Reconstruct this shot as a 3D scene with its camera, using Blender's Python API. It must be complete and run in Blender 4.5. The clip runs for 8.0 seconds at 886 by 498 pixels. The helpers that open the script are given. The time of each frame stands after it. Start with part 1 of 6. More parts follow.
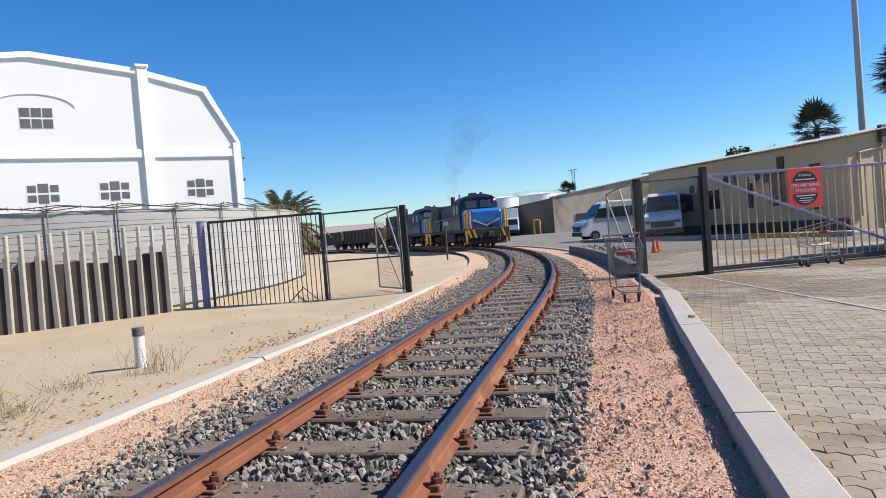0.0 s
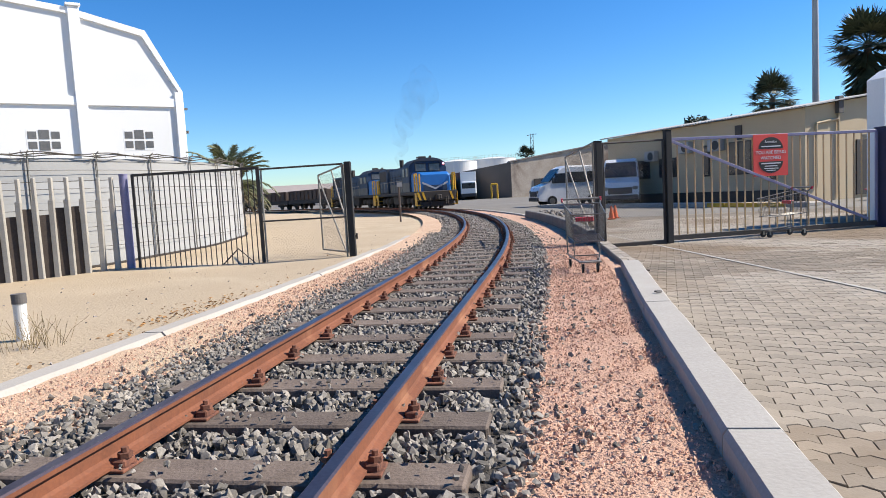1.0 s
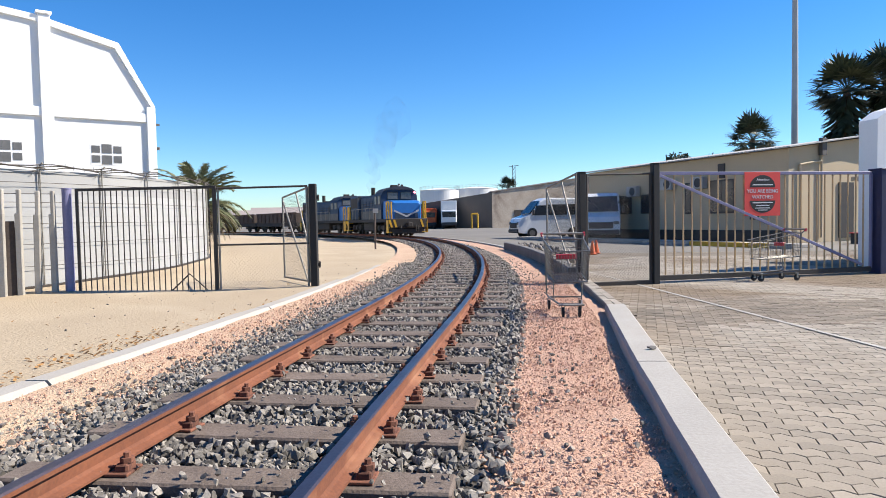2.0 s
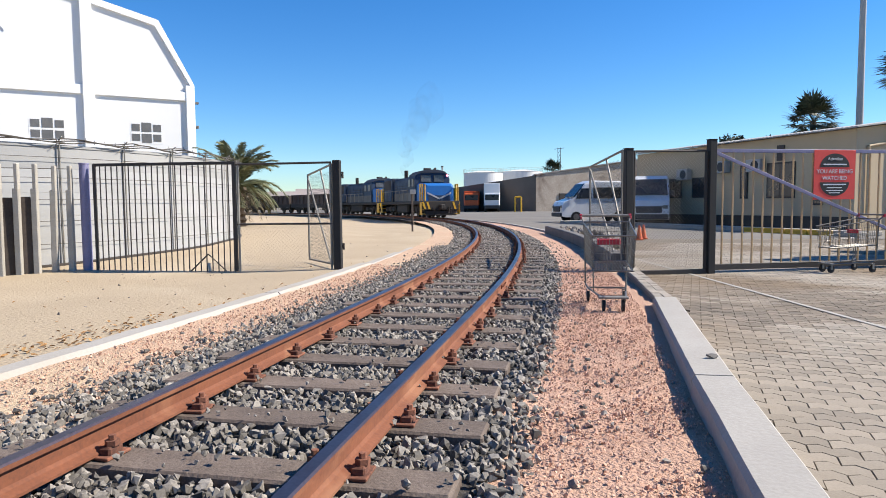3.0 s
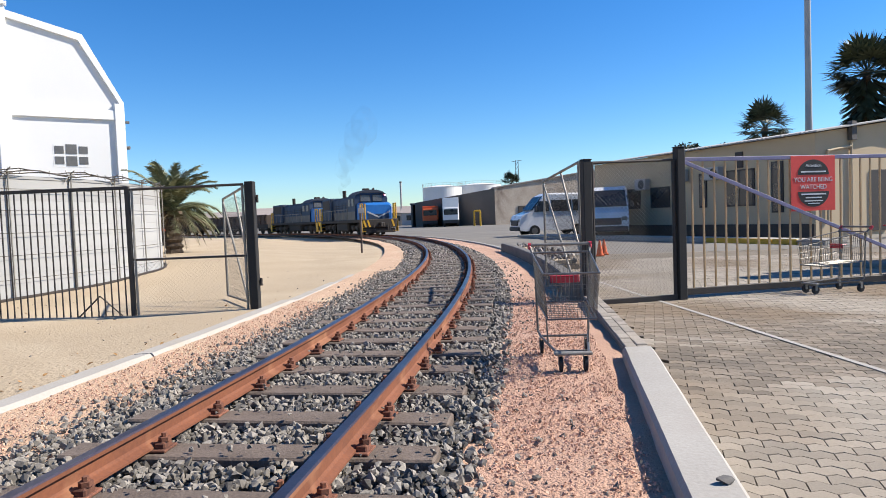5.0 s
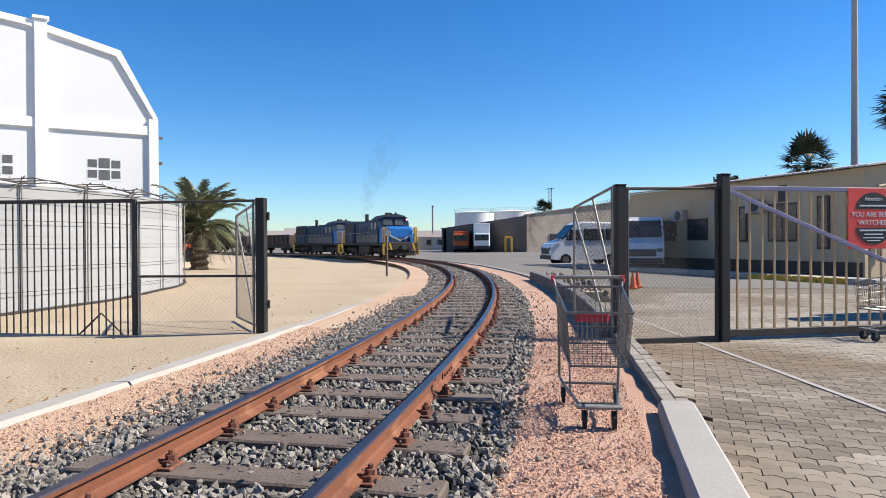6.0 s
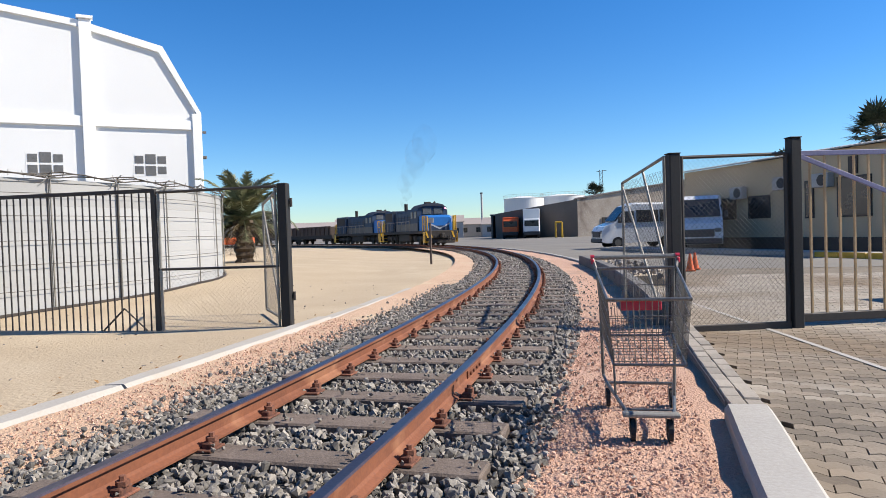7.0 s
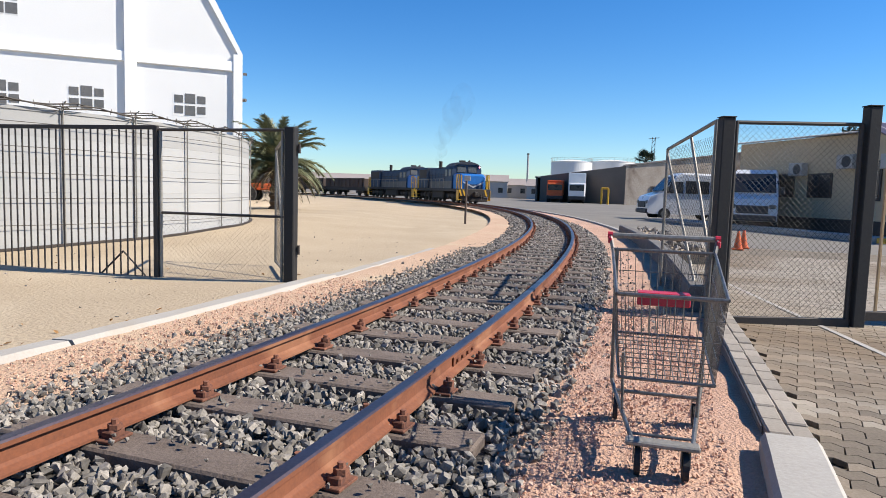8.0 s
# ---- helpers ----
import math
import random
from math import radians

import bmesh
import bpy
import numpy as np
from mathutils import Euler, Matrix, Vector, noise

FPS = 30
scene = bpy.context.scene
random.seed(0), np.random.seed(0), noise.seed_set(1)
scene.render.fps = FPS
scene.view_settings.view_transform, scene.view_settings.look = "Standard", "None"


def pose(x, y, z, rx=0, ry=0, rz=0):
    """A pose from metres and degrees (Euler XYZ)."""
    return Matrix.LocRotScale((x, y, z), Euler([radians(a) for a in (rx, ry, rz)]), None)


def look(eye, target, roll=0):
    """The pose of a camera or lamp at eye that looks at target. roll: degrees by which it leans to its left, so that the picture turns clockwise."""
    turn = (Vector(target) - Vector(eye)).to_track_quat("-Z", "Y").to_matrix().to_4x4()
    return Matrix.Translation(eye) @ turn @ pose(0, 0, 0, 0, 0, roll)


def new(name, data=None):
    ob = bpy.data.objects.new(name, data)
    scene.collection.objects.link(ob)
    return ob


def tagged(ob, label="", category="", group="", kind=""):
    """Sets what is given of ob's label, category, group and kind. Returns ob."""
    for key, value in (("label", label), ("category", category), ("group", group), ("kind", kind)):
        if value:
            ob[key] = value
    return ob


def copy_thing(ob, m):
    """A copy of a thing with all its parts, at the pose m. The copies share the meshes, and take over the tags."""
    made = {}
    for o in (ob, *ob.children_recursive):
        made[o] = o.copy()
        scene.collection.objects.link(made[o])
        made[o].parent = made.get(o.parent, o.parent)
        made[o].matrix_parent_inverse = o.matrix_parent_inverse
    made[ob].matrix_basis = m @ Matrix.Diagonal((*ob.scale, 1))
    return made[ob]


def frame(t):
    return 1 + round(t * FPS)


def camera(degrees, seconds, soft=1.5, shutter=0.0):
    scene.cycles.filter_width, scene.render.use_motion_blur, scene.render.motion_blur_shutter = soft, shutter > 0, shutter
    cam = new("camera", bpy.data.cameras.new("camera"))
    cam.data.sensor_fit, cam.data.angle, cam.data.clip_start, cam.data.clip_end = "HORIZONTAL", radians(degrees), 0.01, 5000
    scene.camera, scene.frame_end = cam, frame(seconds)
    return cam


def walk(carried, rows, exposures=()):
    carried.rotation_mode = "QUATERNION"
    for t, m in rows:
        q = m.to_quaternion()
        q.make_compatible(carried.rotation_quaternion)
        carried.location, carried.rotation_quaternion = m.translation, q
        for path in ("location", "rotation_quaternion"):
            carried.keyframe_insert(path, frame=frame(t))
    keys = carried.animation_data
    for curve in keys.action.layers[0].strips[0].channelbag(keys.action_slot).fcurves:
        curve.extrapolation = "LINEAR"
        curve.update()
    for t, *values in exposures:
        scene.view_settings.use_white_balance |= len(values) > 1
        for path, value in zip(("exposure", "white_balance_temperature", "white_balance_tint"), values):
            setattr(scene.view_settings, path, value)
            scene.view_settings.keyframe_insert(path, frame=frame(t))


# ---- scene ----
cam = camera(67.7, 8.0, soft=0.9)
PATH = [
    (0, (-0.048, 0.265, 1.162), (-0.513, 2.209, 1.115), -4.6),
    (0.5, (-0.068, 0.77, 1.099), (-0.466, 2.723, 0.932), -3.1),
    (0.6, (-0.061, 0.855, 1.084), (-0.521, 2.799, 0.994), -2.8),
    (1, (-0.077, 1.261, 1.109), (-0.422, 3.224, 0.941), -3.2),
    (1.5, (-0.088, 1.752, 1.109), (-0.262, 3.729, 0.86), -2.3),
    (1.7, (-0.075, 1.98, 1.11), (-0.329, 3.959, 1.024), -0.9),
    (2.8, (-0.05, 3.02, 1.14), (-0.366, 4.992, 1.037), -1.4),
    (3, (0.009, 3.239, 1.063), (-0.403, 5.191, 0.928), -0.5),
    (3.5, (-0.013, 3.651, 1.076), (-0.47, 5.596, 0.997), -0.1),
    (4, (0.048, 4.049, 1.111), (-0.493, 5.974, 1.076), -0.7),
    (4.5, (0.107, 4.502, 1.179), (-0.317, 6.453, 1.069), -2.7),
    (5, (0.119, 4.905, 1.199), (-0.181, 6.88, 1.105), -2.2),
    (5.2, (0.139, 5.091, 1.186), (-0.198, 7.062, 1.165), -1.8),
    (6.3, (0.17, 5.83, 1.194), (-0.224, 7.791, 1.178), -0.3),
    (6.5, (0.168, 5.992, 1.164), (-0.277, 7.941, 1.13), -1.7),
    (7, (0.233, 6.414, 1.123), (-0.309, 8.339, 1.073), -1.9),
    (7.5, (0.251, 6.843, 1.1), (-0.4, 8.729, 0.959), -3.4),
    (7.8, (0.358, 7.061, 1.071), (-0.361, 8.927, 1.04), 0.9),
    (8, (0.33, 7.277, 1.135), (-0.332, 9.156, 0.958), 1.7),
]
walk(cam, [(t, look(eye, target, roll)) for t, eye, target, roll in PATH],
     [(t, e + 0.2) for t, e in ((0, 0.56), (0.5, 0.58), (1, 0.68), (1.5, 0.81), (3, 0.70), (4, 0.59), (4.5, 0.65), (5, 0.65), (6.5, 0.60), (8, 0.59))])

# ---- world, sun, exposure ----
SUN_EL, SUN_AZ = 41.0, 75.0          # degrees; azimuth from +y towards +x
world = bpy.data.worlds.new("sky")
scene.world = world
world.use_nodes = True
wn = world.node_tree
sky = wn.nodes.new("ShaderNodeTexSky")
sky.sky_type = 'NISHITA'
sky.sun_disc = False
sky.sun_elevation, sky.sun_rotation = radians(SUN_EL), radians(SUN_AZ)
sky.air_density, sky.dust_density, sky.ozone_density = 1.0, 0.03, 3.0
back = wn.nodes["Background"]
back.inputs["Strength"].default_value = 0.069
tone = wn.nodes.new("ShaderNodeHueSaturation")
tone.inputs["Saturation"].default_value, tone.inputs["Value"].default_value, tone.inputs["Hue"].default_value = 1.34, 1.12, 0.5
wn.links.new(sky.outputs["Color"], tone.inputs["Color"])
tint = wn.nodes.new("ShaderNodeMix")
tint.data_type, tint.blend_type = 'RGBA', 'MULTIPLY'
tint.inputs["Factor"].default_value = 1.0
tint.inputs["B"].default_value = (0.785, 0.96, 1.17, 1)
wn.links.new(tone.outputs["Color"], tint.inputs["A"])
wn.links.new(tint.outputs["Result"], back.inputs["Color"])
sun = new("sun", bpy.data.lights.new("sun", 'SUN'))
sun.data.energy, sun.data.angle, sun.data.color = 5.0, radians(0.5), (1.0, 0.93, 0.82)
sd = Vector((math.cos(radians(SUN_EL)) * math.sin(radians(SUN_AZ)), math.cos(radians(SUN_EL)) * math.cos(radians(SUN_AZ)), math.sin(radians(SUN_EL))))
sun.matrix_world = look(sd * 60, (0, 0, 0))

# ---- materials ----
MATS = {}


def mat(name, a, b=None, rough=0.8, metal=0.0, scale=3.0, fine=40.0, bump=0.3, dist=0.01, spread=0.0, c=None, cut=0.62, coat=0.0):
    """Two colours mixed by noise at two scales, an optional third in patches, relief by noise; spread: change from piece to piece."""
    if name in MATS:
        return MATS[name]
    m = bpy.data.materials.new(name)
    MATS[name] = m
    m.use_nodes = True
    nt, N, L = m.node_tree, m.node_tree.nodes, m.node_tree.links
    p = N["Principled BSDF"]
    b = b or tuple(0.72 * v for v in a)
    tc = N.new("ShaderNodeTexCoord")
    n1 = N.new("ShaderNodeTexNoise")
    n1.inputs["Scale"].default_value, n1.inputs["Detail"].default_value = scale, 5
    n2 = N.new("ShaderNodeTexNoise")
    n2.inputs["Scale"].default_value, n2.inputs["Detail"].default_value = fine, 4
    for n in (n1, n2):
        L.new(tc.outputs["Object"], n.inputs["Vector"])
    add = N.new("ShaderNodeMath")
    add.operation = 'ADD'
    L.new(n1.outputs["Fac"], add.inputs[0])
    L.new(n2.outputs["Fac"], add.inputs[1])
    mr = N.new("ShaderNodeMapRange")
    mr.inputs["From Min"].default_value, mr.inputs["From Max"].default_value = 0.7, 1.3
    L.new(add.outputs[0], mr.inputs["Value"])
    mix = N.new("ShaderNodeMix")
    mix.data_type = 'RGBA'
    mix.inputs["A"].default_value, mix.inputs["B"].default_value = (*a, 1), (*b, 1)
    L.new(mr.outputs["Result"], mix.inputs["Factor"])
    col = mix.outputs["Result"]
    if c:
        n3 = N.new("ShaderNodeTexNoise")
        n3.inputs["Scale"].default_value, n3.inputs["Detail"].default_value = scale * 0.45, 6
        n3.inputs["Distortion"].default_value = 0.6
        L.new(tc.outputs["Object"], n3.inputs["Vector"])
        r3 = N.new("ShaderNodeMapRange")
        r3.inputs["From Min"].default_value, r3.inputs["From Max"].default_value = cut - 0.06, cut + 0.06
        L.new(n3.outputs["Fac"], r3.inputs["Value"])
        m3 = N.new("ShaderNodeMix")
        m3.data_type = 'RGBA'
        L.new(r3.outputs["Result"], m3.inputs["Factor"])
        L.new(col, m3.inputs["A"])
        m3.inputs["B"].default_value = (*c, 1)
        col = m3.outputs["Result"]
    if spread:
        oi = N.new("ShaderNodeObjectInfo")
        gi = N.new("ShaderNodeNewGeometry")
        sm = N.new("ShaderNodeMath")
        sm.operation = 'ADD'
        L.new(oi.outputs["Random"], sm.inputs[0])
        L.new(gi.outputs["Random Per Island"], sm.inputs[1])
        fr = N.new("ShaderNodeMath")
        fr.operation = 'FRACT'
        L.new(sm.outputs[0], fr.inputs[0])
        vr = N.new("ShaderNodeMapRange")
        vr.inputs["To Min"].default_value, vr.inputs["To Max"].default_value = 1 - spread, 1 + spread
        L.new(fr.outputs[0], vr.inputs["Value"])
        hs = N.new("ShaderNodeHueSaturation")
        L.new(vr.outputs["Result"], hs.inputs["Value"])
        L.new(col, hs.inputs["Color"])
        col = hs.outputs["Color"]
    L.new(col, p.inputs["Base Color"])
    rr = N.new("ShaderNodeMapRange")
    rr.inputs["To Min"].default_value, rr.inputs["To Max"].default_value = max(0.02, rough - 0.12), min(1, rough + 0.12)
    L.new(n1.outputs["Fac"], rr.inputs["Value"])
    L.new(rr.outputs["Result"], p.inputs["Roughness"])
    p.inputs["Metallic"].default_value = metal
    p.inputs["Coat Weight"].default_value = coat
    if bump:
        bp = N.new("ShaderNodeBump")
        bp.inputs["Strength"].default_value, bp.inputs["Distance"].default_value = bump, dist
        L.new(add.outputs[0], bp.inputs["Height"])
        L.new(bp.outputs["Normal"], p.inputs["Normal"])
    return m


def glow(name, c, k):
    m = bpy.data.materials.new(name)
    m.use_nodes = True
    p = m.node_tree.nodes["Principled BSDF"]
    p.inputs["Base Color"].default_value = (*c, 1)
    p.inputs["Emission Color"].default_value, p.inputs["Emission Strength"].default_value = (*c, 1), k
    return m


SAND = mat("sand", (0.404, 0.318, 0.213), (0.339, 0.263, 0.173), 0.95, 0, 0.5, 26, 0.6, 0.03, c=(0.433, 0.347, 0.238))
GRAVEL = mat("pink_gravel", (0.52, 0.325, 0.228), (0.40, 0.24, 0.165), 0.95, 0, 1.2, 55, 0.9, 0.03, c=(0.328, 0.221, 0.164))
GRAVELSAND = mat("sandy_gravel", (0.49, 0.335, 0.225), (0.42, 0.28, 0.185), 0.95, 0, 1.2, 55, 0.8, 0.03, c=(0.47, 0.36, 0.24))
PEBBLE = mat("gravel_grain", (0.60, 0.385, 0.28), (0.42, 0.25, 0.175), 0.95, 0, 4, 60, 0.3, 0.004, spread=0.3)
# near-black: the shade in the gaps between stones is put into this colour
BALLAST_BED_SHADE = mat("ballast_bed", (0.0505, 0.0433, 0.0375), (0.0289, 0.026, 0.0231), 0.95, 0, 6, 40, 0.8, 0.04)
STONE = mat("ballast_stone", (0.25, 0.225, 0.193), (0.125, 0.111, 0.096), 0.88, 0, 14, 90, 0.35, 0.004, spread=0.55)
SLEEPER = mat("sleeper_wood", (0.157, 0.12, 0.0959), (0.0898, 0.0669, 0.0528), 0.9, 0, 5, 60, 0.7, 0.008, spread=0.2)
RUST = mat("rail_rust", (0.194, 0.0649, 0.0275), (0.122, 0.0419, 0.0202), 0.85, 0.0, 4, 60, 0.35, 0.002, c=(0.246, 0.108, 0.0541))
RAILTOP = mat("rail_head_worn", (0.16, 0.125, 0.135), (0.11, 0.08, 0.085), 0.36, 0.9, 3, 60, 0.06, 0.001)
CHAIR = mat("chair_rust", (0.22, 0.0836, 0.044), (0.0968, 0.0396, 0.0264), 0.9, 0, 12, 80, 0.5, 0.004, spread=0.3)
CONCRETE = mat("kerb_concrete", (0.36, 0.335, 0.30), (0.30, 0.277, 0.245), 0.9, 0, 1.5, 45, 0.45, 0.006, c=(0.295, 0.262, 0.23), cut=0.66)
KERBSAND = mat("kerb_sandy_concrete", (0.375, 0.345, 0.305), (0.33, 0.30, 0.26), 0.92, 0, 1.2, 45, 0.45, 0.006, c=(0.33, 0.275, 0.21))
PALE = mat("pale_concrete", (0.36, 0.335, 0.295), (0.28, 0.258, 0.222), 0.92, 0, 3, 50, 0.4, 0.005, spread=0.1)
PAVER = mat("paver_concrete", (0.30, 0.258, 0.205), (0.235, 0.2, 0.155), 0.9, 0, 0.45, 60, 0.5, 0.004, spread=0.17, c=(0.158, 0.113, 0.0697), cut=0.5)
# shade on the side faces of the fence pales, given as a dark brown colour
PALE_SHADE = mat("pale_side_shade", (0.0722, 0.0541, 0.0433), (0.0433, 0.0325, 0.0275), 0.9, 0, 3, 40, 0.5, 0.006, spread=0.25)
PAVERSTAIN = mat("paver_stained", (0.2, 0.163, 0.122), (0.135, 0.105, 0.074), 0.9, 0, 0.45, 60, 0.5, 0.004, spread=0.3, c=(0.15, 0.1, 0.058), cut=0.55)
JOINT = mat("joint_sand", (0.18, 0.144, 0.105), (0.122, 0.0977, 0.0686), 0.95, 0, 3, 50, 0.4, 0.006)
ASPHALT = mat("yard_asphalt", (0.176, 0.158, 0.134), (0.134, 0.121, 0.103), 0.9, 0, 0.25, 30, 0.3, 0.006, c=(0.18, 0.162, 0.137))
WHITEWALL = mat("white_render", (0.72, 0.715, 0.70), (0.68, 0.675, 0.66), 0.85, 0, 0.35, 20, 0.2, 0.01)
WHITETRIM = mat("white_trim", (0.80, 0.795, 0.78), (0.76, 0.755, 0.74), 0.8, 0, 0.6, 25, 0.15, 0.006)
TANKWALL = mat("tank_panel", (0.345, 0.345, 0.34), (0.305, 0.305, 0.30), 0.85, 0, 0.8, 30, 0.3, 0.006, spread=0.04)
TANKBAND = mat("tank_top_band", (0.31, 0.308, 0.30), (0.275, 0.272, 0.265), 0.88, 0, 0.8, 30, 0.3, 0.006, spread=0.04)
CREAM = mat("cream_wall", (0.505, 0.4, 0.26), (0.455, 0.354, 0.231), 0.88, 0, 0.6, 28, 0.25, 0.006)
ROOF = mat("pale_roof_sheet", (0.419, 0.404, 0.383), (0.347, 0.332, 0.311), 0.6, 0.1, 1.0, 30, 0.2, 0.004)
GLASS_DK = mat("window_dark_glass", (0.018, 0.0194, 0.0216), (0.0108, 0.0115, 0.013), 0.28, 0, 1, 8, 0.0, 0.0)
PANE_GREY = mat("shed_pane_grey", (0.144, 0.137, 0.13), (0.101, 0.0977, 0.0942), 0.3, 0, 1.5, 8, 0.05, 0.002)
FRAME_DK = mat("dark_frame", (0.0433, 0.0325, 0.0253), (0.0289, 0.0216, 0.018), 0.6, 0, 3, 40, 0.1, 0.002)
BLACKPOST = mat("black_post_paint", (0.0106, 0.00968, 0.00924), (0.0176, 0.0154, 0.0141), 0.7, 0, 4, 40, 0.4, 0.004, c=(0.0505, 0.0397, 0.0325), cut=0.7)
GATEBAR = mat("dark_gate_steel", (0.0325, 0.0289, 0.0267), (0.0541, 0.0433, 0.0361), 0.65, 0.2, 5, 50, 0.2, 0.002)
GALV = mat("galvanised_pipe", (0.289, 0.275, 0.246), (0.187, 0.17, 0.144), 0.6, 0.4, 6, 60, 0.2, 0.002)
WIRE = mat("weathered_wire", (0.115, 0.101, 0.0866), (0.0722, 0.0613, 0.0505), 0.7, 0.4, 6, 60, 0.0)
LAVENDER = mat("lavender_paint", (0.194, 0.187, 0.311), (0.144, 0.137, 0.231), 0.6, 0, 3, 40, 0.2, 0.002, c=(0.26, 0.224, 0.26), cut=0.68)
CREAMBAR = mat("cream_bar_paint", (0.50, 0.33, 0.17), (0.40, 0.26, 0.13), 0.6, 0, 3, 40, 0.15, 0.002)
NAVY = mat("navy_pillar_paint", (0.0158, 0.0187, 0.0722), (0.0115, 0.013, 0.0505), 0.6, 0, 2, 30, 0.15, 0.003)
SIGNRED = mat("sign_red", (0.72, 0.06, 0.042), (0.64, 0.05, 0.038), 0.5, 0, 1.2, 20, 0.02, 0.001)
SIGNBLACK = mat("sign_black", (0.0108, 0.0108, 0.0101), (0.0216, 0.0202, 0.0187), 0.6, 0, 2, 20, 0.0)
SIGNWHITE = mat("sign_white", (0.64, 0.64, 0.64), (0.59, 0.59, 0.59), 0.55, 0, 2, 20, 0.0)
SIGNBLUE = mat("sign_blue", (0.0577, 0.0794, 0.216), (0.0433, 0.0649, 0.18), 0.55, 0, 2, 20, 0.0)
SIGNYEL = mat("sign_yellow", (0.541, 0.375, 0.0216), (0.505, 0.339, 0.0216), 0.55, 0, 2, 20, 0.0)
LOCOBLUE = mat("loco_blue", (0.0088, 0.0352, 0.0862), (0.0088, 0.0246, 0.0546), 0.7, 0, 1.5, 30, 0.08, 0.003, c=(0.0246, 0.0317, 0.044), cut=0.62)
NOSEBLUE = mat("loco_nose_blue", (0.006, 0.13, 0.42), (0.005, 0.10, 0.33), 0.5, 0, 1.5, 30, 0.05, 0.002)
LOCOGREY = mat("loco_grey_side", (0.075, 0.075, 0.078), (0.0505, 0.0491, 0.0491), 0.6, 0, 1.2, 30, 0.1, 0.003)
LOCODARK = mat("loco_underframe", (0.0216, 0.0187, 0.0173), (0.0397, 0.0325, 0.0275), 0.8, 0.1, 2, 30, 0.3, 0.006)
LOCOROOF = mat("loco_roof", (0.0253, 0.0325, 0.0505), (0.0158, 0.0202, 0.0325), 0.7, 0, 2, 30, 0.15, 0.004)
YELLOW = mat("safety_yellow", (0.577, 0.332, 0.0144), (0.476, 0.267, 0.0144), 0.5, 0, 4, 40, 0.1, 0.002)
WAGON = mat("wagon_brown", (0.0613, 0.0397, 0.0303), (0.0397, 0.026, 0.0216), 0.8, 0, 1.2, 30, 0.3, 0.006)
TYRE = mat("tyre_rubber", (0.0144, 0.0144, 0.0144), (0.0216, 0.0216, 0.0216), 0.85, 0, 8, 60, 0.2, 0.003)
VANWHITE = mat("van_white_paint", (0.656, 0.656, 0.656), (0.607, 0.607, 0.607), 0.3, 0, 1, 20, 0.02, 0.001, coat=0.4)
VANDARK = mat("van_dark_trim", (0.0216, 0.0216, 0.0238), (0.0325, 0.0325, 0.0339), 0.6, 0, 3, 30, 0.1, 0.002)
ORANGE = mat("cone_orange", (0.613, 0.115, 0.0216), (0.519, 0.0866, 0.018), 0.55, 0, 5, 40, 0.05, 0.002)
REDPLASTIC = mat("red_plastic", (0.505, 0.0216, 0.0433), (0.397, 0.018, 0.0361), 0.4, 0, 8, 50, 0.03, 0.001)
CHROME = mat("cart_steel", (0.207, 0.198, 0.18), (0.106, 0.0968, 0.0862), 0.42, 0.6, 10, 60, 0.05, 0.001)
PALMLEAF = mat("palm_leaf", (0.095, 0.11, 0.048), (0.155, 0.155, 0.078), 0.6, 0, 3, 30, 0.1, 0.003, spread=0.35)
PALMDRY = mat("palm_dry_leaf", (0.115, 0.0866, 0.0433), (0.0722, 0.0541, 0.0289), 0.85, 0, 3, 30, 0.2, 0.004, spread=0.3)
TRUNK = mat("palm_trunk", (0.115, 0.0794, 0.0505), (0.0649, 0.0447, 0.0289), 0.95, 0, 5, 40, 0.8, 0.02, spread=0.25)
FANDARK = mat("fan_palm_leaf", (0.04, 0.05, 0.022), (0.065, 0.07, 0.034), 0.6, 0, 3, 30, 0.1, 0.003, spread=0.3)
PVC = mat("white_pvc", (0.607, 0.599, 0.574), (0.541, 0.525, 0.492), 0.5, 0, 5, 40, 0.05, 0.002)
CAPGREY = mat("grey_cap", (0.115, 0.105, 0.0977), (0.0794, 0.0722, 0.0686), 0.8, 0, 8, 60, 0.3, 0.003)
DRYGRASS = mat("dry_weed", (0.246, 0.187, 0.0942), (0.173, 0.122, 0.0577), 0.9, 0, 6, 40, 0.0, spread=0.3)
LEAFLIT = mat("dead_leaf", (0.33, 0.185, 0.065), (0.19, 0.095, 0.035), 0.9, 0, 9, 60, 0.1, 0.002, spread=0.5)
WAREHOUSE = mat("warehouse_dark_wall", (0.144, 0.119, 0.101), (0.108, 0.0898, 0.0758), 0.9, 0, 0.3, 12, 0.2, 0.01)
WAREPALE = mat("warehouse_plaster", (0.46, 0.385, 0.31), (0.32, 0.255, 0.195), 0.9, 0, 0.5, 6, 0.3, 0.01, c=(0.17, 0.12, 0.09), cut=0.55)
TANKWHITE = mat("storage_tank_white", (0.656, 0.656, 0.648), (0.59, 0.59, 0.582), 0.6, 0, 0.2, 10, 0.05, 0.01)
BRICKKERB = mat("brick_kerb", (0.289, 0.253, 0.209), (0.224, 0.191, 0.155), 0.9, 0, 3, 50, 0.4, 0.004, spread=0.2)
WALLDARK = mat("low_wall_concrete", (0.158, 0.144, 0.13), (0.108, 0.0977, 0.0866), 0.92, 0, 1.5, 30, 0.5, 0.01)
RUBBLE = mat("rubble", (0.231, 0.202, 0.18), (0.144, 0.13, 0.115), 0.92, 0, 4, 40, 0.4, 0.01, spread=0.5)
